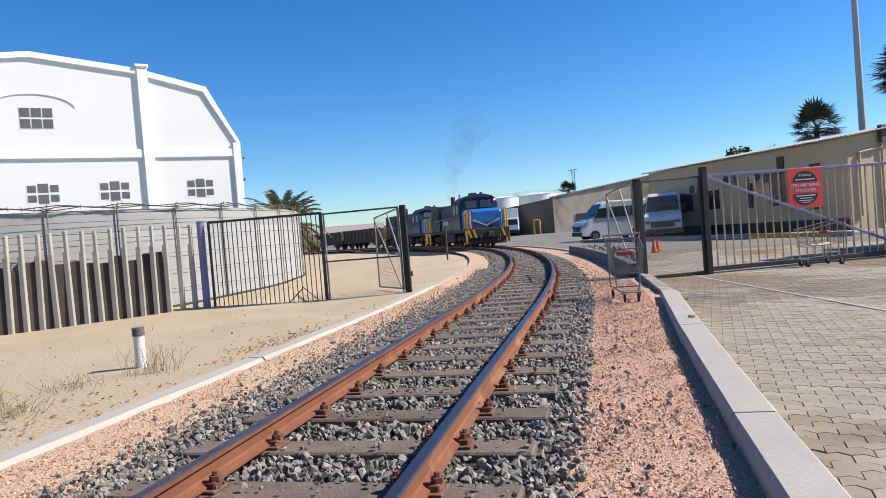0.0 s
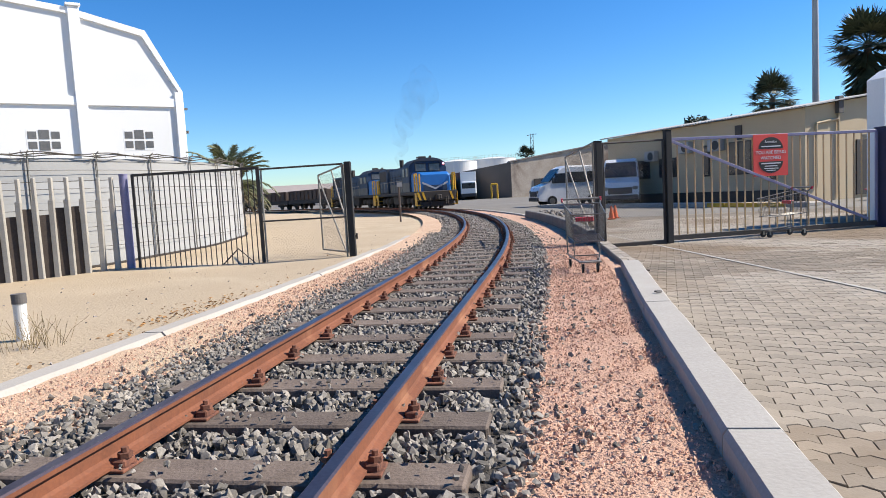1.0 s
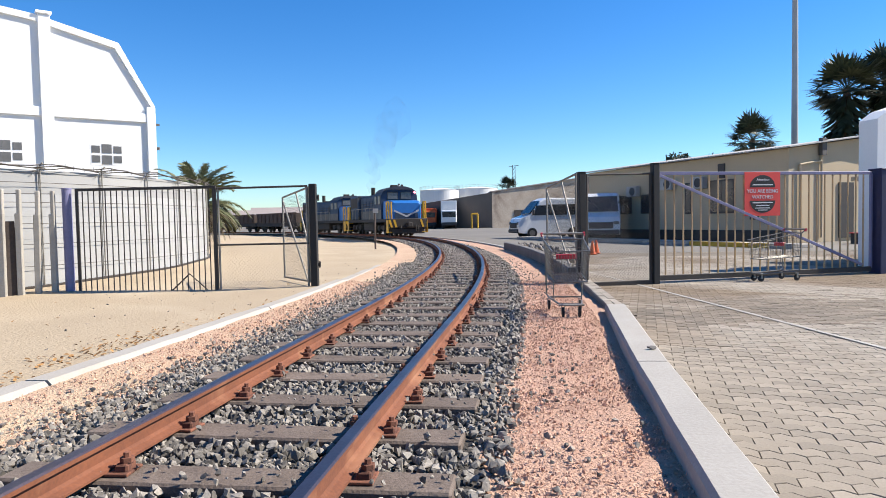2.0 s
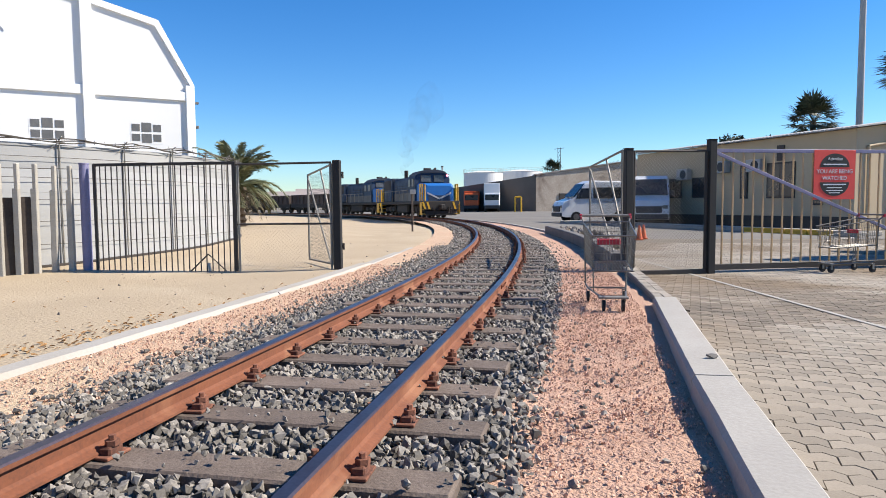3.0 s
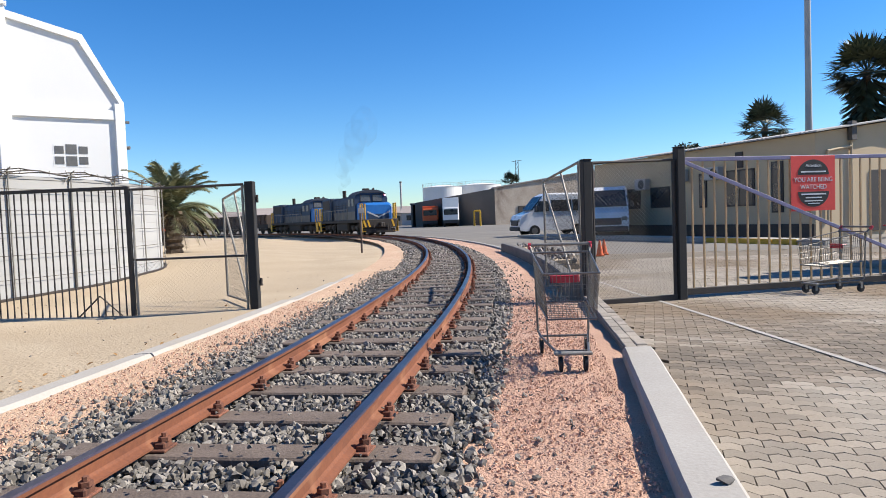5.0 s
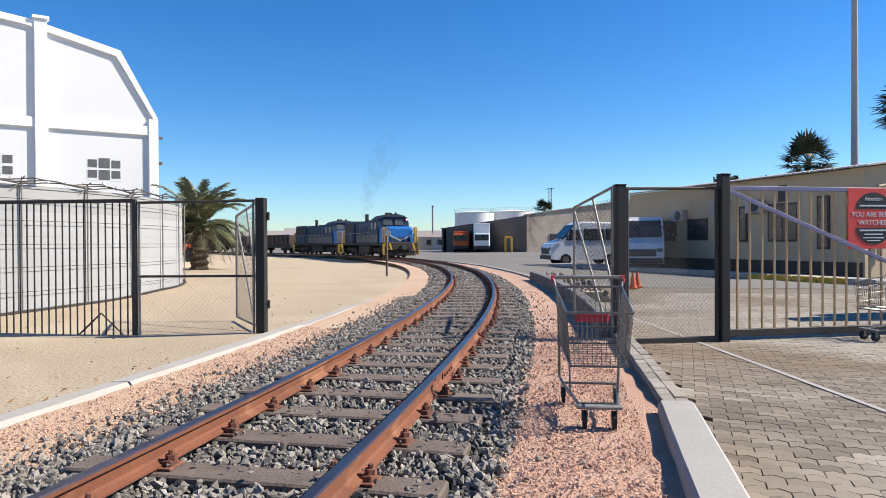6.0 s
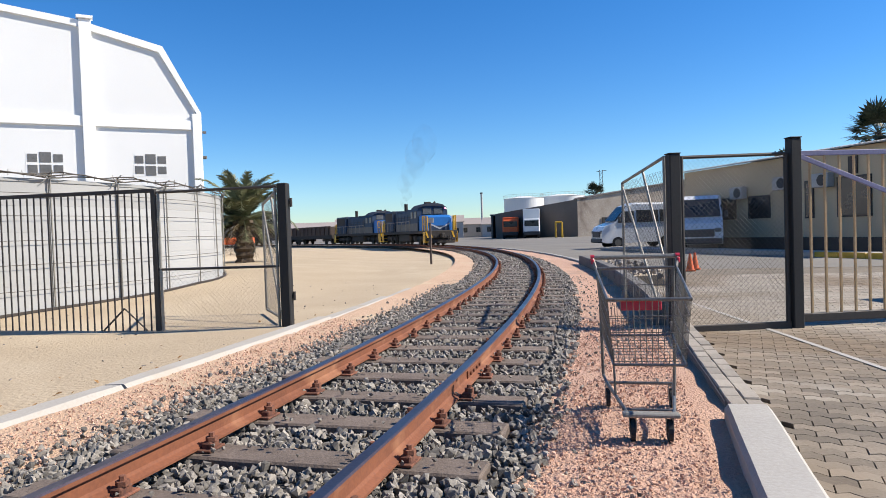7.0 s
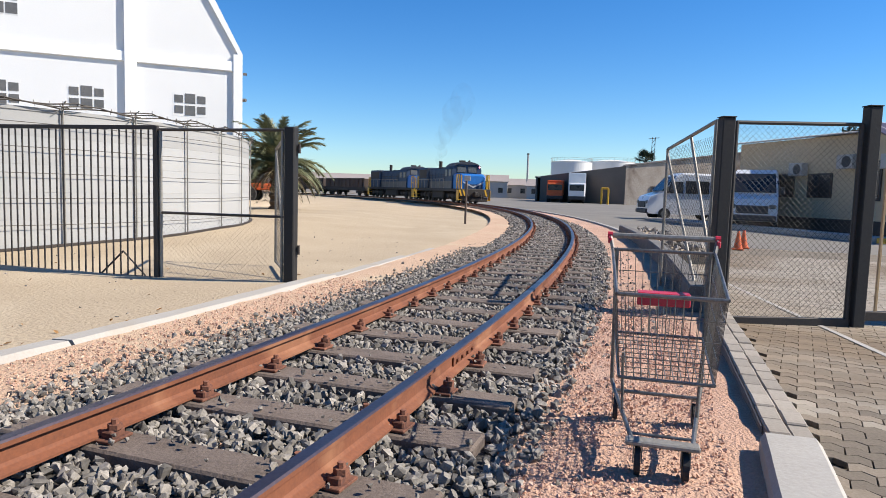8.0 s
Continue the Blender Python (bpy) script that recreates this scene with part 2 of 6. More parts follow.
FARWALL = mat("far_white_wall", (0.476, 0.447, 0.411), (0.397, 0.368, 0.339), 0.9, 0, 0.2, 6, 0.1, 0.01)
FARROOF = mat("far_roof", (0.303, 0.26, 0.238), (0.246, 0.209, 0.194), 0.9, 0, 0.2, 6, 0.1, 0.01)
SHRUB = mat("dark_shrub_leaf", (0.0216, 0.0325, 0.013), (0.0361, 0.0433, 0.018), 0.7, 0, 3, 30, 0.1, 0.003, spread=0.3)

# ---- mesh helpers ----


def bx(bm, c, s, m=None, bev=0.0):
    """A box with centre c and size s, turned by m, with bevelled edges."""
    t = Matrix.Translation(c) @ Matrix.Diagonal((*s, 1))
    r = bmesh.ops.create_cube(bm, size=1.0, matrix=(m @ t) if m else t)
    if bev:
        es = list({e for v in r["verts"] for e in v.link_edges})
        bmesh.ops.bevel(bm, geom=es, offset=bev, segments=1, affect='EDGES')
    return r


def tube(bm, a, b, r, n=8, r2=None):
    a, b = Vector(a), Vector(b)
    d = b - a
    q = d.to_track_quat('Z', 'Y').to_matrix().to_4x4()
    return bmesh.ops.create_cone(bm, cap_ends=True, segments=n, radius1=r, radius2=r if r2 is None else r2, depth=d.length,
                                 matrix=Matrix.Translation((a + b) / 2) @ q)


def loft(bm, rings, closed=True, caps=True):
    """Skin between rings of points."""
    vs = [[bm.verts.new(p) for p in ring] for ring in rings]
    n = len(vs[0])
    for a, b in zip(vs, vs[1:]):
        for i in range(n if closed else n - 1):
            j = (i + 1) % n
            bm.faces.new((a[i], a[j], b[j], b[i]))
    if caps and closed:
        bm.faces.new(vs[0][::-1])
        bm.faces.new(vs[-1])
    return vs


def extrude(bm, outline, h, m=None, z0=0.0):
    """A prism over a flat outline of (x, y)."""
    m = m or Matrix()
    loft(bm, [[m @ Vector((x, y, z0)) for x, y in outline], [m @ Vector((x, y, z0 + h)) for x, y in outline]])


def mesh(name, bm, mats, smooth=False):
    bmesh.ops.recalc_face_normals(bm, faces=bm.faces)
    d = bpy.data.meshes.new(name)
    bm.to_mesh(d)
    bm.free()
    for m in (mats if isinstance(mats, (list, tuple)) else [mats]):
        d.materials.append(m)
    if smooth:
        d.shade_smooth()
    return d


def part(name, bm, material, parent, label="", smooth=False, m=None):
    ob = new(name, mesh(name, bm, material, smooth))
    ob.parent = parent
    if m is not None:
        ob.matrix_basis = m
    return tagged(ob, label)


def share(name, data, parent, m):
    ob = new(name, data)
    ob.parent = parent
    ob.matrix_basis = m
    return ob


def thing(name, m, label, category, group="", kind=""):
    ob = new(name)
    ob.matrix_basis = m
    ob.empty_display_size = 0.2
    return tagged(ob, label, category, group, kind)


def structure(name, bm, material, label="", category="", smooth=False):
    return tagged(new(name, mesh(name, bm, material, smooth)), label, category, "", "structure")


def scatter(name, templates, places, material):
    """Many small solids in one mesh: places are rows of (matrix, template number)."""
    vs, fs, base = [], [], 0
    for m, k in places:
        tv, tf = templates[k % len(templates)]
        a = np.array(m)
        vs.append(tv @ a[:3, :3].T + a[:3, 3])
        fs.extend([tuple(base + i for i in f) for f in tf])
        base += len(tv)
    d = bpy.data.meshes.new(name)
    d.from_pydata(np.concatenate(vs).tolist(), [], fs)
    d.materials.append(material)
    return d


def rock_templates(n, pts, flat=0.65):
    out = []
    rnd = random.Random(5)
    for _ in range(n):
        bm = bmesh.new()
        for _ in range(pts):
            v = Vector((rnd.gauss(0, 1), rnd.gauss(0, 1), rnd.gauss(0, 1))).normalized()
            bm.verts.new((v.x * rnd.uniform(0.75, 1.05), v.y * rnd.uniform(0.6, 0.95), v.z * flat))
        bmesh.ops.convex_hull(bm, input=bm.verts)
        bmesh.ops.delete(bm, geom=[v for v in bm.verts if not v.link_faces], context='VERTS')
        bm.verts.index_update()
        out.append((np.array([v.co[:] for v in bm.verts]), [tuple(v.index for v in f.verts) for f in bm.faces]))
        bm.free()
    return out


# ---- the plan: the track is straight up to y = 9, then turns left with a radius of 95 m ----
TX, TY, TR = -1.5, 9.0, 95.0


def track(s, off=0.0, z=0.0):
    """A place on the track, s metres past the start of the curve, off metres to its right."""
    if s < 0:
        return Vector((TX + off, TY + s, z))
    a = s / TR
    return Vector((TX - TR + (TR + off) * math.cos(a), TY + (TR + off) * math.sin(a), z))


def heading(s):
    return max(0.0, math.degrees(s / TR))


def along(y):
    """The s of the track at that y."""
    return y - TY if y < TY else TR * math.asin(min(1.0, (y - TY) / TR))


def ground_z(x, y):
    side = x - TX if y < TY else math.hypot(x - TX + TR, y - TY) - TR
    if -1.8 < side < 2.2:
        return -0.22
    if side >= 2.2:
        return -0.26
    d = min(1.0, max(0.0, (y - 12.0) / 8.0))
    z = -0.10 - 0.09 * min(1.0, max(0.0, (-side - 2.2) / 3.0)) * (1 - d)
    z += 0.22 * d * min(1.0, max(0.0, (-side - 4.0) / 4.0))
    if y > 30:
        z -= 0.14 * min(1.0, (y - 30) / 20)
    return z + 0.02 * noise.noise((x * 0.6, y * 0.6, 0))


# ---- ground, one sheet to the horizon ----
def build_ground():
    near = list(np.arange(-34, 12, 0.5))
    xs = [-2500, -1000, -400, -180, -100, -70, -50, -42] + near + list(np.arange(12, 40, 4.0)) + [50, 80, 150, 400, 1000, 2500]
    ys = [-400, -100, -30, -10] + list(np.arange(-5, 62, 0.5)) + [66, 72, 80, 95, 120, 160, 250, 500, 1200, 2500, 4500]
    bm = bmesh.new()
    g = [[bm.verts.new((x, y, ground_z(x, y))) for x in xs] for y in ys]
    for r0, r1 in zip(g, g[1:]):
        for i in range(len(xs) - 1):
            bm.faces.new((r0[i], r0[i + 1], r1[i + 1], r1[i]))
    structure("ground", bm, SAND, "pale yellow desert sand with scattered litter and dry leaves", "ground", True)


def strip(bm, s0, s1, step, offs, zs, rough=0.0):
    """A sheet along the track: offsets and heights across it."""
    rows = []
    for s in np.arange(s0, s1 + 1e-6, step):
        row = []
        for o, z in zip(offs, zs):
            p = track(float(s), o, z)
            p.z += rough * noise.noise(p * 3.1)
            row.append(bm.verts.new(p))
        rows.append(row)
    for a, b in zip(rows, rows[1:]):
        for i in range(len(offs) - 1):
            bm.faces.new((a[i], a[i + 1], b[i + 1], b[i]))


SLEEPERS = []
_r, _s = random.Random(11), -8.4
while _s < 60:
    SLEEPERS.append(_s)
    _s += 0.635 + _r.uniform(-0.02, 0.02)
SLEEPERS += [-8.4 - 0.635 * k for k in range(1, 9)]


def on_sleeper(s, o):
    k = min(SLEEPERS, key=lambda q: abs(q - s)) if s < 12 else 99
    return abs(k - s) < 0.125 and abs(o) < 1.06


def bed_rise(x, y):
    """The low mound of gravel on which the trolley stands."""
    return 0.035 * math.exp(-((y - 10.6) / 1.6) ** 2) * max(0.0, min(1.0, (x + 0.3) / 0.3))


def build_bed():
    bm = bmesh.new()
    strip(bm, -14, 60, 0.25, list(np.linspace(-1.25, 2.35, 20)), [-0.085] * 20, 0.03)
    for v in bm.verts:
        v.co.z += bed_rise(v.co.x, v.co.y)
    structure("gravel_bed", bm, GRAVEL, "pinkish coarse gravel beside the railway track", "gravel", True)
    bm = bmesh.new()
    strip(bm, -14, 60, 0.25, list(np.linspace(-2.1, -1.25, 6)), [-0.03, -0.045, -0.058, -0.07, -0.08, -0.085], 0.02)
    structure("sandy_gravel", bm, GRAVELSAND, "sandy pinkish gravel between kerb and ballast", "gravel", True)
    # sheet below the stones, its dark colour stands in for shade in the gaps
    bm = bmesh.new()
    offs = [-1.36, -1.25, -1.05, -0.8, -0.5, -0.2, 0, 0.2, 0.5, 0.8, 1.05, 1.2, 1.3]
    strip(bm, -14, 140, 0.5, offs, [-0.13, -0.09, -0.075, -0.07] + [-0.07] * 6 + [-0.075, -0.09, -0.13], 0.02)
    structure("ballast_bed", bm, BALLAST_BED_SHADE, "ballast bed sheet, coloured near-black for the shade between stones", "ballast", True)
    rnd = random.Random(3)
    tpl = rock_templates(24, 11)
    places = []

    def put(s, o, r, z):
        p = track(s, o, z + rnd.uniform(-0.012, 0.02))
        places.append((Matrix.LocRotScale(p, Euler([rnd.uniform(0, 6.28) for _ in range(3)]), (r, r, r)), rnd.randrange(24)))
    for s0, s1, dens, r0 in ((-8, 1, 900, 0.028), (1, 9, 760, 0.030), (9, 18, 400, 0.038), (18, 36, 140, 0.052), (-13.8, -8, 420, 0.038)):
        for _ in range(int((s1 - s0) * 2.6 * dens)):
            o = rnd.uniform(-1.36, 1.3)
            if abs(o) > 1.1 and rnd.random() < (abs(o) - 1.1) * 2.6:
                continue
            s = rnd.uniform(s0, s1)
            on = on_sleeper(s, o)
            if on and rnd.random() < 0.9:
                continue
            put(s, o, r0 * (0.55 if on else 1.0) * rnd.choice((0.6, 0.8, 1, 1, 1.25, 1.5)), (0.01 if on else -0.052) - max(0, abs(o) - 1.0) * 0.1)
    for _ in range(1300):
        put(rnd.uniform(-8, 14), rnd.choice((rnd.gauss(-1.45, 0.14), rnd.gauss(1.45, 0.16))), rnd.choice((0.01, 0.013, 0.017, 0.024, 0.03)), -0.08)
    for _ in range(5200):
        o = -1.22 - abs(rnd.gauss(0, 0.2))
        put(rnd.uniform(-8, 12), o, rnd.choice((0.016, 0.022, 0.028, 0.034)), float(np.interp(o, (-2.1, -1.6, -1.25), (-0.028, -0.068, -0.075))))
    for _ in range(220):
        put(rnd.uniform(-7.5, 5), rnd.uniform(1.4, 2.08), rnd.choice((0.012, 0.016, 0.02, 0.026)), -0.075)
    tagged(new("ballast_stones", scatter("ballast_stones", tpl, places, STONE)), "grey angular crushed ballast stones round the sleepers", "ballast", "", "stuff")
    places = []
    for _ in range(42000):
        s, o = rnd.uniform(-7.5, 6), rnd.choice((rnd.uniform(1.25, 2.12), rnd.uniform(1.25, 2.12), rnd.uniform(-2.05, -1.3)))
        p = track(s, o)
        z = -0.083 + bed_rise(p.x, p.y) if o > 0 else float(np.interp(o, (-2.1, -1.6, -1.25), (-0.028, -0.068, -0.083)))
        put(s, o, rnd.choice((0.005, 0.006, 0.008, 0.01, 0.014)), z)
    tagged(new("gravel_grains", scatter("gravel_grains", rock_templates(8, 7), places, PEBBLE)), "loose pinkish gravel grains beside the track", "gravel", "", "stuff")


# ---- railway track ----
def build_track():
    root = thing("railway_track", Matrix(), "curved single railway track with rusty rails on wooden sleepers", "railway track")
    prof = [(-0.055, 0), (0.055, 0), (0.055, 0.012), (0.02, 0.026), (0.009, 0.04), (0.009, 0.098), (0.033, 0.108), (0.034, 0.128), (0.026, 0.136),
            (-0.026, 0.136), (-0.034, 0.128), (-0.033, 0.108), (-0.009, 0.098), (-0.009, 0.04), (-0.02, 0.026), (-0.055, 0.012)]
    for side, lab in ((-0.5685, "rusty steel rail with a worn dark head"), (0.5685, "rusty steel rail with a worn dark head")):
        bm = bmesh.new()
        ss = list(np.arange(-14, 62, 0.5)) + list(np.arange(62, 141, 2.0))
        rings = loft(bm, [[track(float(s), side + x, z) for x, z in prof] for s in ss])
        for f in bm.faces:
            if min(v.co.z for v in f.verts) > 0.107 and max(v.co.z for v in f.verts) > 0.13:
                f.material_index = 1
        part("rail", bm, [RUST, RAILTOP], root, lab)
    bm = bmesh.new()
    bx(bm, (0, 0, -0.075), (2.1, 0.23, 0.13), bev=0.012)
    sl = mesh("sleeper", bm, SLEEPER)
    bm = bmesh.new()
    bx(bm, (0, 0, -0.004), (0.27, 0.14, 0.014), bev=0.003)
    for k in (-1, 1):
        bx(bm, (k * 0.09, 0, 0.016), (0.062, 0.085, 0.04), bev=0.008)
        tube(bm, (k * 0.1, 0, 0.01), (k * 0.1, 0, 0.082), 0.016, 6)
        tube(bm, (k * 0.1, 0, 0.036), (k * 0.1, 0, 0.06), 0.032, 6)
    ch = mesh("rail_chair", bm, CHAIR)
    rnd = random.Random(11)
    for s in SLEEPERS:
        z = rnd.uniform(-0.006, 0.0)
        p = track(s, rnd.uniform(-0.02, 0.02), z - 0.002)
        ob = share("sleeper", sl, root, pose(p.x, p.y, p.z, 0, 0, heading(s) + rnd.uniform(-0.8, 0.8)))
        if s < 34:
            for side in (-0.5685, 0.5685):
                share("rail_chair", ch, ob, pose(side, 0, 0.004, 0, 0, rnd.uniform(-4, 4)))
    # fishplate with bolts at the joint
    bm = bmesh.new()
    p = track(2.35, 0.5685)
    for k in (-1, 1):
        bx(bm, (k * 0.016, 0, 0.066), (0.012, 0.46, 0.06), bev=0.003)
        for y in (-0.17, -0.06, 0.06, 0.17):
            tube(bm, (k * 0.02, y, 0.066), (k * 0.036, y, 0.066), 0.014, 6)
    part("fishplate", bm, RUST, root, m=pose(p.x, p.y, 0, 0, 0, heading(2.35)))


build_ground()
build_bed()
build_track()


# ---- kerbs, low wall, paving ----
def ribbon(bm, line, w, z0, z1, bev=0.03):
    """A kerb: its inner edge follows line, it reaches w to the right; the ends close."""
    rings = []
    for i, (x, y) in enumerate(line):
        a, b = Vector(line[max(0, i - 1)]), Vector(line[min(len(line) - 1, i + 1)])
        d = (b - a).normalized()
        n = Vector((d.y, -d.x))
        p = Vector((x, y))
        prof = [(0, z0), (0.01, z1 - bev), (bev, z1), (w - bev, z1 + 0.004), (w, z1 - bev), (w, z0)]
        rings.append([(p.x + n.x * o, p.y + n.y * o, z + (0.008 * noise.noise((x * 2 + o * 5, y * 2, 3)) if z > z0 else 0)) for o, z in prof])
    loft(bm, rings)


def lerp_line(pts, n):
    """n points spread evenly along a bent line."""
    ds = [0.0]
    for a, b in zip(pts, pts[1:]):
        ds.append(ds[-1] + math.dist(a, b))
    t = np.linspace(0, ds[-1], n)
    return list(zip(np.interp(t, ds, [p[0] for p in pts]).tolist(), np.interp(t, ds, [p[1] for p in pts]).tolist()))


KERB_R = [(0.47, -4.0), (0.52, 0.5), (0.57, 4.16), (0.64, 7.4), (0.75, 10.65)]


def build_kerbs():
    root = thing("kerb_right", Matrix(), "raised pale concrete kerb between gravel and paving", "kerb", "", "structure")
    cuts = [(-4.0, 0.9), (0.92, 4.15), (4.17, 7.3), (7.32, 10.65)]
    for y0, y1 in cuts:
        bm = bmesh.new()
        n = 14
        ys = np.linspace(y0, y1, n)
        ribbon(bm, [(float(np.interp(y, [p[1] for p in KERB_R], [p[0] for p in KERB_R])), float(y)) for y in ys], 0.27, -0.3, 0.045)
        part("kerb_stone", bm, CONCRETE, root)
    root = thing("kerb_left", Matrix(), "low sandy concrete kerb between gravel and sand", "kerb", "", "structure")
    for s0, s1 in ((-14, -7.2), (-7.17, -2.4), (-2.37, 1.75), (1.78, 6.0), (6.02, 9.2), (9.22, 11.5)):
        bm = bmesh.new()
        pts = [track(float(s), -2.36) for s in np.linspace(s0, s1, 14)]
        drop = 0.0 if s0 < 5 else (0.03 if s0 < 9 else 0.07)
        ribbon(bm, [(p.x, p.y) for p in pts], 0.27, -0.4, 0.0 - drop, 0.045)
        part("kerb_stone", bm, KERBSAND, root)
    # two rows of bricks on edge, up to the gate
    root = thing("brick_edging", Matrix(), "double row of worn bricks edging the paving by the gate", "edging", "", "structure")
    bm = bmesh.new()
    bx(bm, (0, 0, 0), (0.105, 0.215, 0.12), bev=0.008)
    bd = mesh("brick", bm, BRICKKERB)
    rnd = random.Random(8)
    line = lerp_line([(0.79, 10.88), (0.74, 12.4), (0.66, 14.4)], 17)
    for i, (x, y) in enumerate(line):
        for k in (0, 1):
            share("brick", bd, root, pose(x + 0.065 + 0.118 * k, y, -0.045 + rnd.uniform(-0.006, 0.006) - 0.02 * k, 0, 0, 2 + rnd.uniform(-1.5, 1.5)))
    bm = bmesh.new()
    ribbon(bm, [(x - 0.005, y) for x, y in line], 0.012, -0.3, 0.0, 0.003)
    part("edge_board", bm, WALLDARK, root)
    # low wall past the gate
    bm = bmesh.new()
    pts = [track(float(s), 2.15) for s in np.linspace(5.6, 19.5, 30)]
    ribbon(bm, [(p.x, p.y) for p in pts], 0.24, -0.3, 0.2, 0.03)
    structure("low_wall", bm, WALLDARK, "low dark concrete retaining wall beside the track", "low wall")
    bm = bmesh.new()
    pts = [track(float(s), 2.3) for s in np.linspace(19.6, 62, 60)]
    ribbon(bm, [(p.x, p.y) for p in pts], 0.16, -0.3, -0.02, 0.02)
    structure("kerb_far", bm, CONCRETE, "thin concrete kerb at the edge of the yard", "kerb")
    tpl = rock_templates(10, 12, 0.8)
    pl = []
    for _ in range(150):
        s = rnd.uniform(11.5, 19)
        p = track(s, rnd.uniform(2.35, 3.2), rnd.uniform(0.02, 0.2))
        r = rnd.uniform(0.03, 0.13)
        pl.append((Matrix.LocRotScale(p, Euler([rnd.uniform(0, 6) for _ in range(3)]), (r, r, r * 0.8)), rnd.randrange(10)))
    tagged(new("rubble_heap", scatter("rubble_heap", tpl, pl, RUBBLE)), "heap of broken concrete and litter behind the low wall", "rubble", "", "stuff")
    bm = bmesh.new()
    pts = [track(float(s), 2.38) for s in np.linspace(11.5, 19.3, 20)]
    ribbon(bm, [(p.x, p.y) for p in pts], 0.8, -0.3, 0.08, 0.15)
    structure("rubble_bank", bm, SAND, "bank of sand behind the low wall", "ground")


def build_paving():
    bm = bmesh.new()
    inner = [(0.78, -4), (0.8, 4), (0.9, 10.7), (0.75, 14.5)]
    left = inner + [(track(float(s), 2.42).x, track(float(s), 2.42).y) for s in np.linspace(6, 17, 10)]
    v = [bm.verts.new((x, y, -0.163)) for x, y in left + [(60, left[-1][1]), (60, -4)]]
    bm.faces.new(v)
    structure("pavement", bm, JOINT, "sandy bedding of the block paving", "pavement")
    bm = bmesh.new()
    edge = [(track(float(s), 2.42).x, track(float(s), 2.42).y) for s in np.linspace(17, 128, 60)]
    v = [bm.verts.new((x, y, -0.155)) for x, y in edge + [(-60, 175), (70, 175), (70, edge[0][1])]]
    bm.faces.new(v)
    structure("road", bm, ASPHALT, "grey dusty asphalt yard beyond the gate", "road")
    # painted line on the paving
    bm = bmesh.new()
    a, b = Vector((1.05, 18.3)), Vector((3.6, 6.6))
    d = (b - a).normalized()
    n = Vector((d.y, -d.x)) * 0.03
    vs = [bm.verts.new((*p, -0.1405)) for p in (a + n, b + n, b - n, a - n)]
    r = bmesh.ops.extrude_face_region(bm, geom=[bm.faces.new(vs)])
    for e in r["geom"]:
        if isinstance(e, bmesh.types.BMVert):
            e.co.z += 0.003
    structure("trim_line", bm, CONCRETE, "thin white painted line across the paving", "road line")


def stain_depth(x, y):
    """How far a place lies inside the dark trodden stretch of paving before the gate."""
    k = 1.0 - max(abs(y - 11.6 - 0.25 * (x - 3)) / 2.2, (1.0 - x) / 1.0 if x < 1.6 else 0.0)
    return k + 0.55 * noise.noise((x * 0.5, y * 0.8, 4.0)) + 0.3 * noise.noise((x * 1.6, y * 2.2, 9.0))


